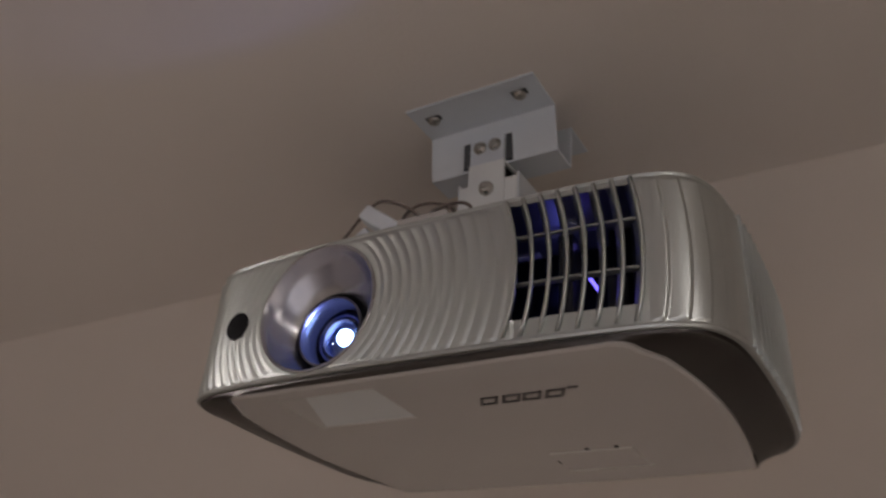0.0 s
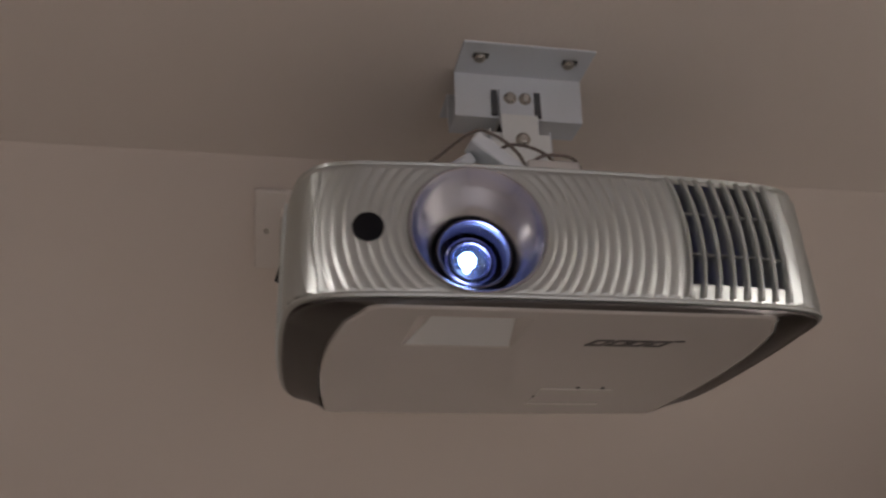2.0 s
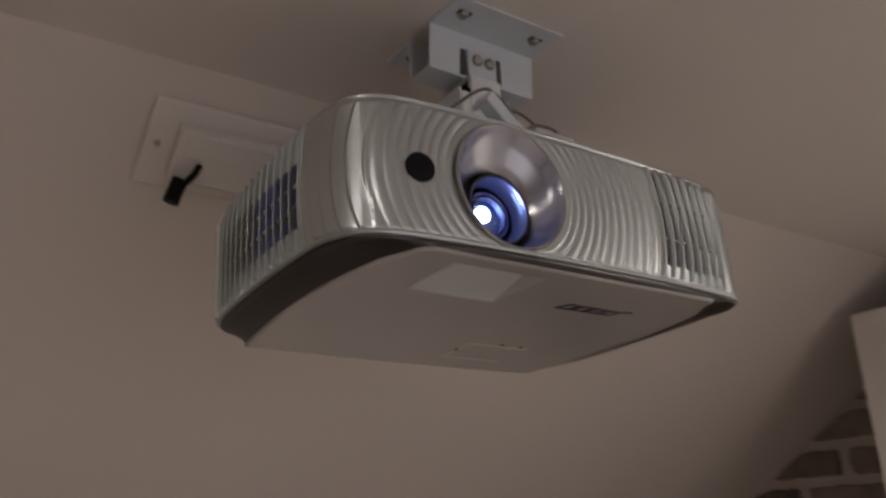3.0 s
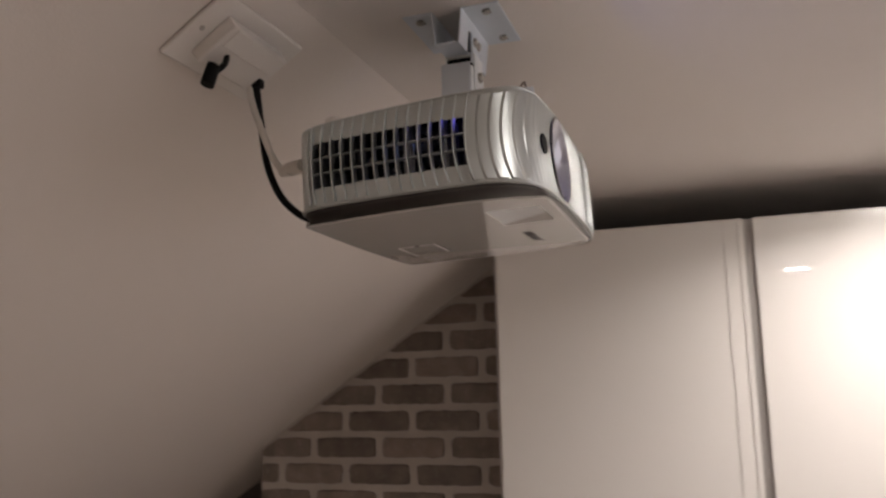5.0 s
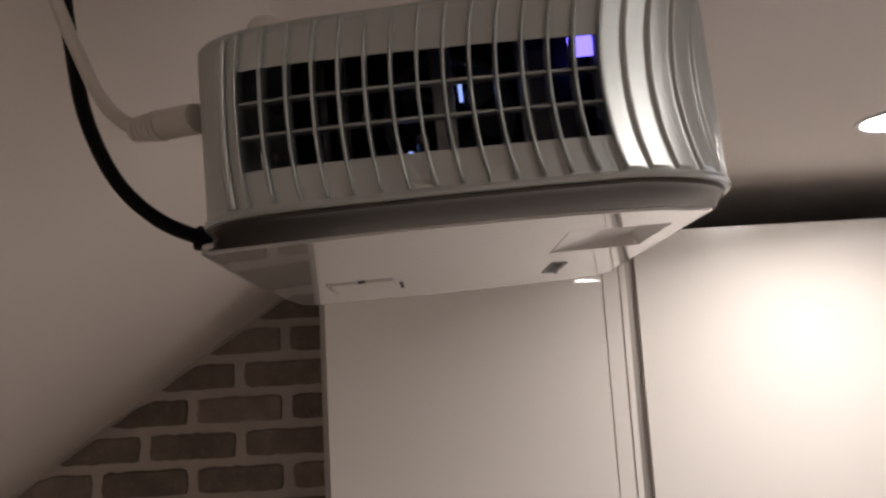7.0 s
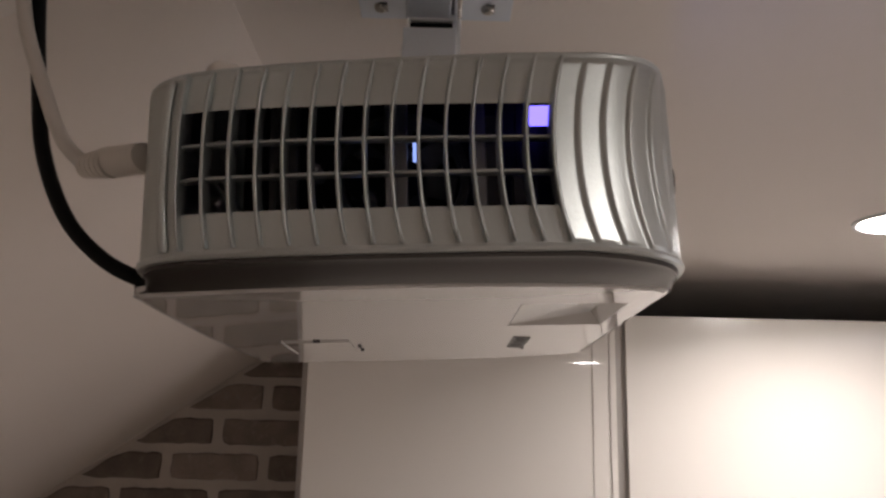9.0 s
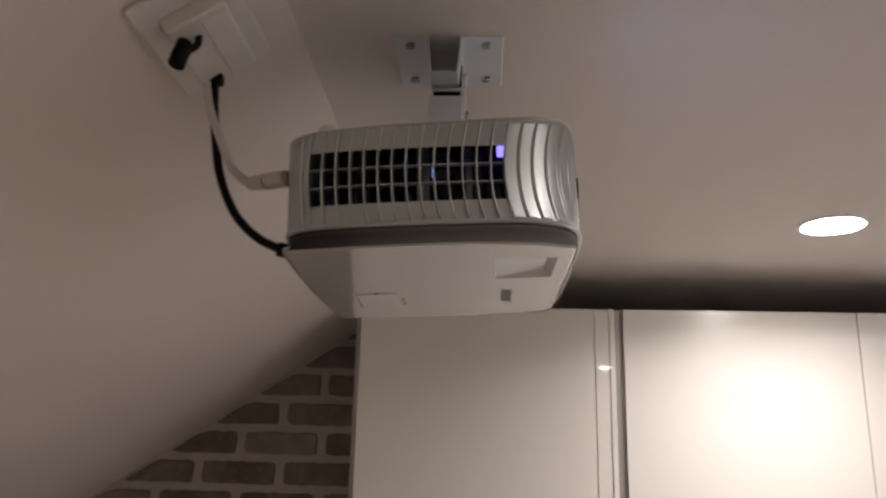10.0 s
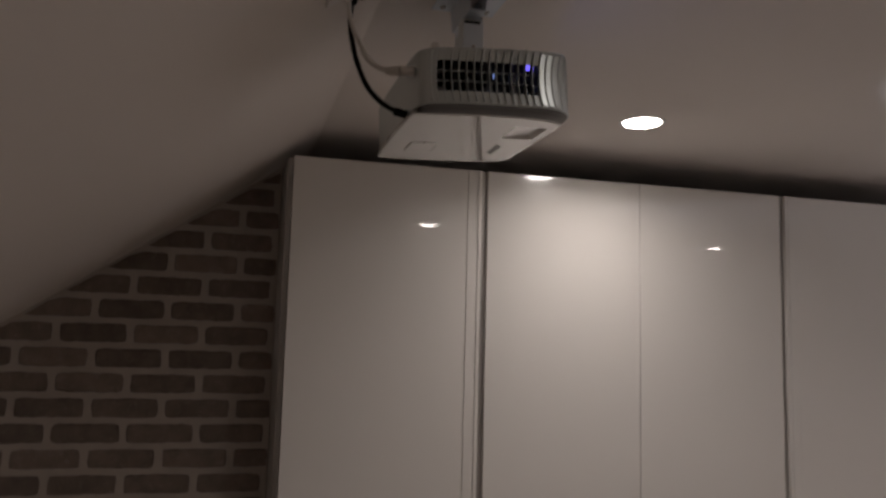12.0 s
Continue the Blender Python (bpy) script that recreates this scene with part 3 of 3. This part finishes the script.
M_FAN = material("dark_grey_plastic", (0.035, 0.037, 0.045), 0.45, 0, 0, 0.2, 40.0)
fan_at = pose(-0.150, 0.150, 0.052, 0, 0, -90)
part("fan_frame", lathe([(0.0335, 0.010), (0.0335, -0.002), (0.0300, -0.003), (0.0290, -0.001), (0.0290, 0.010)], 40), M_FAN, projector, "round dark fan frame", m=fan_at)
for k in range(7):
    blade = box(-0.006, 0.006, -0.0008, 0.0008, 0.011, 0.027, 0.0005)
    part("fan_blade", blade, M_FAN, projector, "dark fan blade", m=fan_at @ pose(0, 0.003, 0, 0, 360 / 7 * k, 0) @ pose(0, 0, 0, 0, 0, 32))
for x0, x1, y0, y1, z0, z1 in ((-0.160, -0.154, 0.200, 0.214, 0.010, 0.088), (-0.160, -0.150, 0.100, 0.112, 0.006, 0.080), (-0.158, -0.150, 0.218, 0.246, 0.008, 0.030), (-0.156, -0.148, 0.084, 0.096, 0.008, 0.050)):
    part("inner_block", box(x0, x1, y0, y1, z0, z1, 0.0008), M_FAN, projector, "dark component behind the vent")
for x0, y0, z0, z1 in ((0.088, 0.052, 0.006, 0.09), (0.118, 0.056, 0.006, 0.06), (0.136, 0.050, 0.02, 0.09)):
    part("inner_block", box(x0, x0 + 0.010, y0, y0 + 0.012, z0, z1, 0.0008), M_FAN, projector, "dark component behind the vent")
# added glowing boxes, no lamps: leaked lamp light and its glints as emission
part("leak_glow_box", box(-0.152, -0.150, 0.073, 0.086, 0.0775, 0.0885, 0.001), M_GLOWBLUE, projector, "violet blue glowing box in place of lamp light leaking through the vent")
part("leak_glow_box", box(-0.156, -0.155, 0.1425, 0.1445, 0.058, 0.069, 0.0004), M_GLOWCYAN, projector, "pale blue glowing box in place of a glint of lamp light")
part("leak_glow_box", box(-0.158, -0.157, 0.170, 0.1725, 0.032, 0.0345, 0.0004), M_GLOWCYAN, projector, "pale blue glowing box in place of a glint of lamp light")
part("leak_glow_box", box(-0.0011, 0.0011, 0.060, 0.061, -0.008, 0.008, 0.0004), M_GLOWBLUE, projector, "blue glowing box in place of a glint of lamp light", m=pose(0.109, 0, 0.054, 0, -30, 0))
part("leak_glow_box", box(0.100, 0.103, 0.060, 0.061, 0.083, 0.086, 0.0004), M_GLOWBLUE, projector, "blue glowing box in place of a glint of lamp light")
part("leak_glow_box", box(0.082, 0.085, 0.060, 0.061, 0.017, 0.019, 0.0004), M_GLOWBLUE, projector, "blue glowing box in place of a glint of lamp light")

# print on the plate: a plain bar mark in place of the maker's name, and a small label
MARK_Z = PLATE_Z - 0.0006


def mark_bar(x0, x1, y0, y1, lean=0.0):
    """A thin printed bar on the plate."""
    bm = bmesh.new()
    for za in (MARK_Z, PLATE_Z + 0.0004):
        bm.faces.new([bm.verts.new((x + lean * (y - 0.075) * -1, y, za)) for x, y in ((x0, y0), (x1, y0), (x1, y1), (x0, y1))])
    lo, hi = list(bm.faces)
    for k in range(4):
        bm.faces.new((lo.verts[k], lo.verts[(k + 1) % 4], hi.verts[(k + 1) % 4], hi.verts[k]))
    return bm


for x0 in (0.0250, 0.0405, 0.0545, 0.0700):
    for xa, xb, ya, yb in ((0.0, 0.0128, 0.0695, 0.0716), (0.0, 0.0128, 0.0796, 0.0817), (0.0, 0.0026, 0.0716, 0.0796), (0.0104, 0.0128, 0.0716, 0.0796)):
        part("maker_mark", mark_bar(x0 + xa, x0 + xb, ya, yb, 0.5), M_PRINT, plate, "dark bar of the maker's mark", smooth=False)
part("maker_mark", mark_bar(0.0835, 0.0905, 0.0680, 0.0700, 0.5), M_PRINT, plate, "dark bar of the maker's mark", smooth=False)

part("hatch", box(0.022, 0.086, 0.194, 0.239, PLATE_Z - 0.0010, PLATE_Z + 0.001, 0.0008), M_PLATE, plate, "small rectangular hatch in the plate")
part("hatch_line", box(0.0205, 0.0880, 0.2395, 0.2412, PLATE_Z - 0.0012, PLATE_Z + 0.001), M_PLATE, plate)
for hx in (0.052, 0.074):
    part("hatch_tab", box(hx, hx + 0.003, 0.1885, 0.1912, PLATE_Z - 0.0012, PLATE_Z + 0.001, 0.0003), M_PRINT, plate)
part("hatch_gap", box(0.0212, 0.0222, 0.214, 0.219, PLATE_Z - 0.0012, PLATE_Z + 0.001), M_PRINT, plate, smooth=False)
# feet on the cover
part("rubber_foot", lathe([(0.0, -0.011), (0.007, -0.0105), (0.009, -0.008), (0.0095, 0.004)], 24), M_SOCKET, projector, "white round foot", m=pose(-0.157, 0.238, TOP + 0.001, -90, 0, 0))
part("rubber_foot", lathe([(0.0, -0.011), (0.007, -0.0105), (0.009, -0.008), (0.0095, 0.004)], 24), M_SOCKET, projector, "white round foot", m=pose(0.157, 0.238, TOP + 0.001, -90, 0, 0))
part("front_tab", box(-0.024, 0.016, 0.030, 0.046, TOP + 0.001, TOP + 0.0185, 0.002, 3), M_PLATE, projector, "small white tab on the upper cover")
dial = part("zoom_dial", lathe([(0.0, -0.030), (0.016, -0.029), (0.030, -0.022), (0.042, -0.009), (0.046, 0.0)], 40), M_SILVER, projector, "low domed dial cover", m=pose(-0.045, 0.090, TOP + 0.001, -90, 0, 0))
bm = box(-0.027, 0.027, -0.009, 0.009, -0.0062, 0.0062, 0.002, 3)
part("lever", bm, M_MOUNT, projector, "pale tilted lever above the lens", m=pose(-0.040, 0.048, TOP + 0.024, 0, 36, 8))
part("lever", box(-0.012, 0.012, -0.008, 0.008, -0.005, 0.005, 0.002, 3), M_MOUNT, projector, "pale tilted lever above the lens", m=pose(-0.070, 0.052, TOP + 0.020, 0, -40, 8))

loops = thing("thin_cable", pose(0, 0, 0), "thin brown cable looped over the projector cover", "cable")
part("loop", tube([(-0.128, 0.062, 2.268), (-0.095, 0.058, 2.286), (-0.062, 0.054, 2.3130), (-0.045, 0.055, 2.3150), (-0.022, 0.060, 2.300), (-0.012, 0.064, 2.270)], 0.0013, 8), M_BROWN, loops, "thin brown loop")
part("loop", tube([(-0.050, 0.068, 2.270), (-0.040, 0.066, 2.303), (-0.022, 0.064, 2.3120), (0.004, 0.064, 2.3010), (0.012, 0.066, 2.270)], 0.0013, 8), M_BROWN, loops, "thin brown loop")
part("loop", tube([(-0.020, 0.058, 2.270), (-0.012, 0.057, 2.295), (0.006, 0.056, 2.3005), (0.022, 0.058, 2.2960), (0.028, 0.060, 2.270)], 0.0013, 8), M_BROWN, loops, "thin brown loop")

# ---- ceiling mount ----
mount = thing("ceiling_mount", pose(0, 0, 0), "grey steel projector bracket screwed to the ceiling", "bracket")
PX0, PX1 = -0.056, 0.060
WEB_Y0, WEB_Y1, HAT_Z = 0.1265, 0.1630, 2.378


def hat():
    """Folded sheet: front flange, web, channel floor, rear web and rear flange, 2 mm thick."""
    line = [(0.0815, CEIL - 0.0005), (WEB_Y0, CEIL - 0.0005), (WEB_Y0 + 0.004, HAT_Z), (WEB_Y1 - 0.004, HAT_Z), (WEB_Y1, CEIL - 0.0005), (0.2010, CEIL - 0.0005)]
    bm = bmesh.new()
    a = [bm.verts.new((PX0, y, z)) for y, z in line]
    b = [bm.verts.new((PX1, y, z)) for y, z in line]
    for i in range(5):
        bm.faces.new((a[i], b[i], b[i + 1], a[i + 1]))
    bmesh.ops.recalc_face_normals(bm, faces=bm.faces)
    return bm


channel = part("channel", hat(), M_MOUNT, mount, "folded steel channel", smooth=False)
sol = channel.modifiers.new("thickness", "SOLIDIFY")
sol.thickness, sol.offset = 0.0022, 0
bev = channel.modifiers.new("edge", "BEVEL")
bev.width, bev.segments, bev.limit_method = 0.0007, 2, "ANGLE"
for sx in (-0.038, 0.041):
    for sy in (0.0985, 0.182):
        part("slot", box(sx - 0.0068, sx + 0.0068, sy - 0.0034, sy + 0.0034, CEIL - 0.0022, CEIL - 0.0017, 0.0002), M_SLOT, mount, "dark slot in the flange", smooth=False)
        add_screw(mount, pose(sx - 0.0005, sy + 0.0018, CEIL - 0.0021, 90, 0, 0), 1.25)
for sx in (-0.0205, 0.0185):
    part("slot", box(sx - 0.0028, sx + 0.0028, WEB_Y0 + 0.0003, WEB_Y0 + 0.003, HAT_Z + 0.001, HAT_Z + 0.026), M_SLOT, mount, "dark upright slot in the web", smooth=False, m=pose(0, 0, 0))
part("clamp_plate", box(-0.0165, 0.0145, WEB_Y0 - 0.0016, WEB_Y0 + 0.0016, HAT_Z - 0.012, HAT_Z + 0.027, 0.0006), M_MOUNT, mount, "grey clamp plate")
for sx in (-0.0070, 0.0065):
    add_screw(mount, pose(sx, WEB_Y0 - 0.0012, 2.3950), 1.35)


def u_bracket(x0, x1, y0, y1, z0, z1, t=0.0022):
    """A U of sheet steel: front cheek, floor above, rear cheek; open at the sides."""
    bm = bmesh.new()
    box(x0, x1, y0, y0 + t, z0, z1, 0.0006, bm=bm)
    box(x0, x1, y1 - t, y1, z0, z1, 0.0006, bm=bm)
    box(x0, x1, y0 + t, y1 - t, z1 - t, z1, 0.0004, bm=bm)
    return bm


part("upper_bracket", u_bracket(-0.0165, 0.0165, 0.1225, 0.1600, 2.300, 2.3775), M_MOUNTWHITE, mount, "pale grey U bracket")
part("lower_bracket", box(-0.0255, 0.0265, 0.1245, 0.1267, 2.266, 2.360, 0.0006), M_MOUNTWHITE, mount, "white swivel bracket")
part("lower_bracket", box(-0.0255, 0.0265, 0.1608, 0.1630, 2.266, 2.352, 0.0006), M_MOUNTWHITE, mount, "white swivel bracket")
add_screw(mount, pose(0.001, 0.1222, 2.352), 1.5)
part("pivot_bolt", tube([(0.022, 0.1300, 2.318), (0.038, 0.1300, 2.318)], 0.0036), M_SCREW, mount, "zinc pivot bolt")
for cx in (-0.0262, 0.0272):
    part("side_cheek", box(cx - 0.0011, cx + 0.0011, 0.1255, 0.1620, 2.266, 2.3640, 0.0009), M_MOUNT, mount, "grey side cheek of the bracket")
add_screw(mount, pose(-0.0274, 0.1430, 2.2905, 0, 0, -90), 1.7)
part("rivet", lathe([(0.0, -0.0006), (0.003, -0.0005), (0.0034, 0.001)], 16), M_PROFILE, mount, m=pose(-0.0274, 0.1430, 2.322, 0, 0, -90))
# added black block: imitates the shade in the hollow top of the bracket
part("shade_block", box(-0.0160, 0.0150, 0.1260, 0.1580, 2.350, 2.3740, 0.001), M_BLACK, mount, "black block standing in for the shade inside the bracket", smooth=False)
part("carrier_plate", box(-0.050, 0.062, 0.085, 0.200, 2.2625, 2.2655, 0.0008), M_MOUNTWHITE, mount, "white carrier plate on the projector")
for ax, ay, bx, by in ((-0.04, 0.09, -0.100, 0.045), (0.05, 0.09, 0.100, 0.06), (-0.04, 0.19, -0.1, 0.235), (0.05, 0.19, 0.11, 0.235)):
    bm = tube([(ax, ay, 2.2672), ((ax + bx) / 2, (ay + by) / 2, 2.2690), (bx, by, 2.2660)], 0.006, 10, 0.35)
    part("arm", bm, M_MOUNTWHITE, mount, "white flat arm of the mount")

# ---- socket on the slope ----
ang = math.degrees(math.atan(PITCH))
SX, SY = -0.1515, 0.372
socket = thing("wall_socket", pose(SX, SY, slope_z(SY), 180 - ang, 0, 0), "white socket plate with a raised cable box on the sloping ceiling", "socket")
# local axes: x along the ridge, z out of the slope into the room, y up the slope
part("back_plate", box(-0.081, 0.081, -0.050, 0.050, 0.0, 0.007, 0.003, 3), M_SOCKET, socket, "white square-edged plate")
cover = part("cable_box", box(-0.053, 0.055, -0.030, 0.030, 0.006, 0.024, 0.003, 3), M_SOCKET, socket, "raised white cable box")
part("cover_panel", box(-0.046, 0.052, 0.002, 0.028, 0.0235, 0.0262, 0.001), M_SOCKET, cover, "slightly raised lid")
for sx in (-0.0675, 0.0675):
    add_screw(socket, pose(sx, 0, 0.0068, -90, 0, 0), 0.8)
plug = part("plug", tube([(-0.026, -0.006, 0.023), (-0.032, -0.012, 0.034), (-0.042, -0.024, 0.041)], 0.0034), M_BLACK, socket, "thin black plug neck")
part("plug_body", tube([(-0.042, -0.020, 0.034), (-0.046, -0.028, 0.043), (-0.049, -0.036, 0.052)], 0.0080, 16, 0.9), M_BLACK, plug, "rounded black plug")

# ---- cables ----
cable = thing("black_cable", pose(0, 0, 0), "black cable hanging from the socket box to the projector", "cable")
part("sheath", tube([(-0.1040, 0.3720, 2.3450), (-0.0960, 0.3730, 2.3180), (-0.0935, 0.3690, 2.2850), (-0.0970, 0.3590, 2.2420), (-0.0980, 0.3410, 2.2040), (-0.0980, 0.3170, 2.1800), (-0.0970, 0.2920, 2.1680)], 0.0043, 14), M_BLACK, cable, "matt black sheath")
part("plug", tube([(-0.0970, 0.2960, 2.1690), (-0.0965, 0.2720, 2.1640)], 0.0070, 14), M_BLACK, cable, "black plug")
part("strain_relief", box(-0.110, -0.097, 0.364, 0.378, 2.3380, 2.3500, 0.002), M_BLACK, cable, "black cable end at the box")
lead = thing("white_cable", pose(0, 0, 0), "white power lead curving from the socket box to the projector", "cable")
part("sheath", tube([(-0.1090, 0.3790, 2.3400), (-0.1050, 0.3740, 2.3120), (-0.1050, 0.3610, 2.2800), (-0.1090, 0.3450, 2.2480), (-0.1220, 0.3260, 2.2290), (-0.1400, 0.3080, 2.2200)], 0.0041, 14), M_CABLEWHITE, lead, "white sheath")
for k in range(5):
    u = k / 5
    c = Vector((-0.1340, 0.3150, 2.2215)).lerp(Vector((-0.1490, 0.2950, 2.2190)), u)
    d = Vector((-0.0150, 0.0, 0)).lerp(Vector((-0.0150, -0.020, -0.0025)), 1.0) * 0.13
    part("relief_ring", tube([c - d * 0.5, c, c + d * 0.5], 0.0066 + 0.0004 * k, 14), M_CABLEWHITE, lead)
part("plug", tube([(-0.1480, 0.2960, 2.2190), (-0.1530, 0.2870, 2.2185), (-0.1580, 0.2770, 2.2180)], 0.0098, 16, 0.75), M_CABLEWHITE, lead, "white moulded plug")

# ---- downlights ----
proto = None
for lx, ly in DOWNLIGHTS:
    m = pose(lx, ly, CEIL)
    if proto is None:
        proto = thing("downlight", m, "round recessed ceiling downlight with a white trim, lit", "lamp", "ceiling downlights")
        part("trim_ring", lathe([(0.062, 0.0), (0.0615, 0.003), (0.056, 0.0045), (0.053, 0.003), (0.052, -0.002)], 64), M_MOUNTWHITE, proto, "thin white trim ring", m=pose(0, 0, 0, -90, 0, 0))
        part("diffuser", lathe([(0.052, 0.0012), (0.047, 0.0035), (0.036, 0.0050), (0.02, 0.0060), (0.0, 0.0063)], 64), M_DOWN, proto, "glowing diffuser", m=pose(0, 0, 0, -90, 0, 0))
    else:
        copy_thing(proto, m)

# ---- wardrobe ----
def door_slab(y0, y1):
    """A door leaf between y1 < y0."""
    return box(DOOR_X, DOOR_X + 0.019, y1, y0, 0.08, WARD_TOP, 0.0016, 2)


wardrobe = thing("wardrobe", pose(0, 0, 0), "tall built-in wardrobe with glossy white doors and grey grip profiles", "wardrobe")
part("carcass", box(DOOR_X + 0.021, 1.74, -2.39, 0.376, 0.0, WARD_TOP - 0.004, 0.001), M_CARCASS, wardrobe, "wardrobe body behind the doors", smooth=False)
part("side_panel", box(DOOR_X + 0.030, BRICK_X - 0.001, 0.3765, 0.3900, 0.0, WARD_TOP - 0.002, 0.001), M_CARCASS, wardrobe, "grey side panel", smooth=False)
# the doors meet at these places; at a grip one door ends in a raised white strip and its neighbour in a grey profile
EDGES = [0.3775, -0.1974, -0.7331, -1.2760, -1.8263, -2.3825]
STRIP, PROFILE = 0.045, 0.019
ENDS = [("", "strip"), ("profile", ""), ("", "profile"), ("strip", ""), ("", "")]
for i, ends in enumerate(ENDS):
    edge_y = {1: EDGES[i], -1: EDGES[i + 1]}
    face = {}
    for sgn, kind in zip((1, -1), ends):
        face[sgn] = edge_y[sgn] - sgn * {"": 0.0012, "strip": 0.0008, "profile": PROFILE}[kind]
    d = part("door", door_slab(face[1], face[-1]), M_DOOR, wardrobe, "glossy white door")
    for sgn, kind in zip((1, -1), ends):
        e = edge_y[sgn]
        if kind == "profile":
            lo, hi = sorted((e - sgn * (PROFILE - 0.0006), e - sgn * 0.0006))
            part("grip_profile", box(DOOR_X + 0.0105, DOOR_X + 0.019, lo, hi, 0.08, WARD_TOP - 0.001), M_PROFILE, d, "grey aluminium grip profile", smooth=False)
        if kind == "strip":
            for near, far, proud in ((0.0010, 0.0128, 0.0032), (0.0148, STRIP, 0.0016)):
                lo, hi = sorted((e - sgn * near, e - sgn * far))
                part("grip_strip", box(DOOR_X - proud, DOOR_X - 0.0002, lo, hi, 0.08, WARD_TOP - 0.0005, 0.0013, 3), M_DOOR, d, "narrow raised white edge strip")

# ---- brick wall ----
def wall_prism(y0, y1, z_top, x0, x1):
    """Upright wall between y0 and y1 whose head follows the slope."""
    bm = bmesh.new()
    prof = [(y0, 0.0), (y1, 0.0), (y1, slope_z(y1) + 0.02), (y0, min(z_top, slope_z(y0) + 0.02))]
    a = [bm.verts.new((x0, y, z)) for y, z in prof]
    b = [bm.verts.new((x1, y, z)) for y, z in prof]
    for k in range(4):
        bm.faces.new((a[k], a[(k + 1) % 4], b[(k + 1) % 4], b[k]))
    bm.faces.new(a)
    bm.faces.new(b)
    return bm


wall = structure("wall_brick", wall_prism(0.3915, 1.2045, 2.42, BRICK_X, BRICK_X + 0.33), M_MORTAR, "wall of brown-grey bricks with wide pale mortar joints")
BW, BH, PITCH_Y, PITCH_Z = 0.188, 0.055, 0.2095, 0.0745


def brick_mesh(poly, seed):
    """A thin brick face from an outline in (y, z), its edges worn and its front slightly uneven."""
    rnd = random.Random(seed)
    out = []
    n = len(poly)
    for k in range(n):
        (ya, za), (yb, zb) = poly[k], poly[(k + 1) % n]
        steps = max(1, int(math.hypot(yb - ya, zb - za) / 0.017))
        for q in range(steps):
            u = q / steps
            j = 0.0019
            pull = 0.0 if q else 0.07
            my, mz = sum(p[0] for p in poly) / n, sum(p[1] for p in poly) / n
            py, pz = ya + (yb - ya) * u, za + (zb - za) * u
            out.append((py + (my - py) * pull * 0.4 + rnd.uniform(-j, j), pz + (mz - pz) * pull * 1.6 + rnd.uniform(-j, j)))
    cy, cz = sum(p[0] for p in out) / len(out), sum(p[1] for p in out) / len(out)
    bm = bmesh.new()
    back = [bm.verts.new((BRICK_X - 0.0003, y, z)) for y, z in out]
    front = [bm.verts.new((BRICK_X - 0.0040, y + (cy - y) * 0.012, z + (cz - z) * 0.03)) for y, z in out]
    face = [bm.verts.new((BRICK_X - 0.0052 + rnd.uniform(-0.0006, 0.0006), cy + (y - cy) * 0.965, cz + (z - cz) * 0.88)) for y, z in out]
    m = len(out)
    for k in range(m):
        bm.faces.new((back[k], back[(k + 1) % m], front[(k + 1) % m], front[k]))
        bm.faces.new((front[k], front[(k + 1) % m], face[(k + 1) % m], face[k]))
    bm.faces.new(face)
    return bm


def clip(poly, a, b, c):
    """The part of an outline where a*y + b*z <= c."""
    out = []
    for k in range(len(poly)):
        p, q = poly[k], poly[(k + 1) % len(poly)]
        dp, dq = a * p[0] + b * p[1] - c, a * q[0] + b * q[1] - c
        if dp <= 0:
            out.append(p)
        if (dp < 0) != (dq < 0) and abs(dp - dq) > 1e-9:
            u = dp / (dp - dq)
            out.append((p[0] + (q[0] - p[0]) * u, p[1] + (q[1] - p[1]) * u))
    return out


count = 0
for row in range(-22, 9):
    zc = 1.733 + PITCH_Z * row
    start = 0.716 if row % 2 == 0 else 0.611
    for k in range(-3, 4):
        yc = start + PITCH_Y * k + PITCH_Y / 2
        poly = [(yc - BW / 2, zc - BH / 2), (yc + BW / 2, zc - BH / 2), (yc + BW / 2, zc + BH / 2), (yc - BW / 2, zc + BH / 2)]
        poly = clip(poly, -1, 0, -0.395)
        poly = clip(poly, 1, 0, 1.203)
        poly = clip(poly, PITCH, 1, CEIL + PITCH * EDGE_Y - 0.012)
        poly = clip(poly, 0, -1, -0.01)
        if len(poly) < 3:
            continue
        ys, zs = [p[0] for p in poly], [p[1] for p in poly]
        if max(ys) - min(ys) < 0.02 or max(zs) - min(zs) < 0.015:
            continue
        count += 1
        ob = part("brick", brick_mesh(poly, count), M_BRICK, wall, smooth=False)
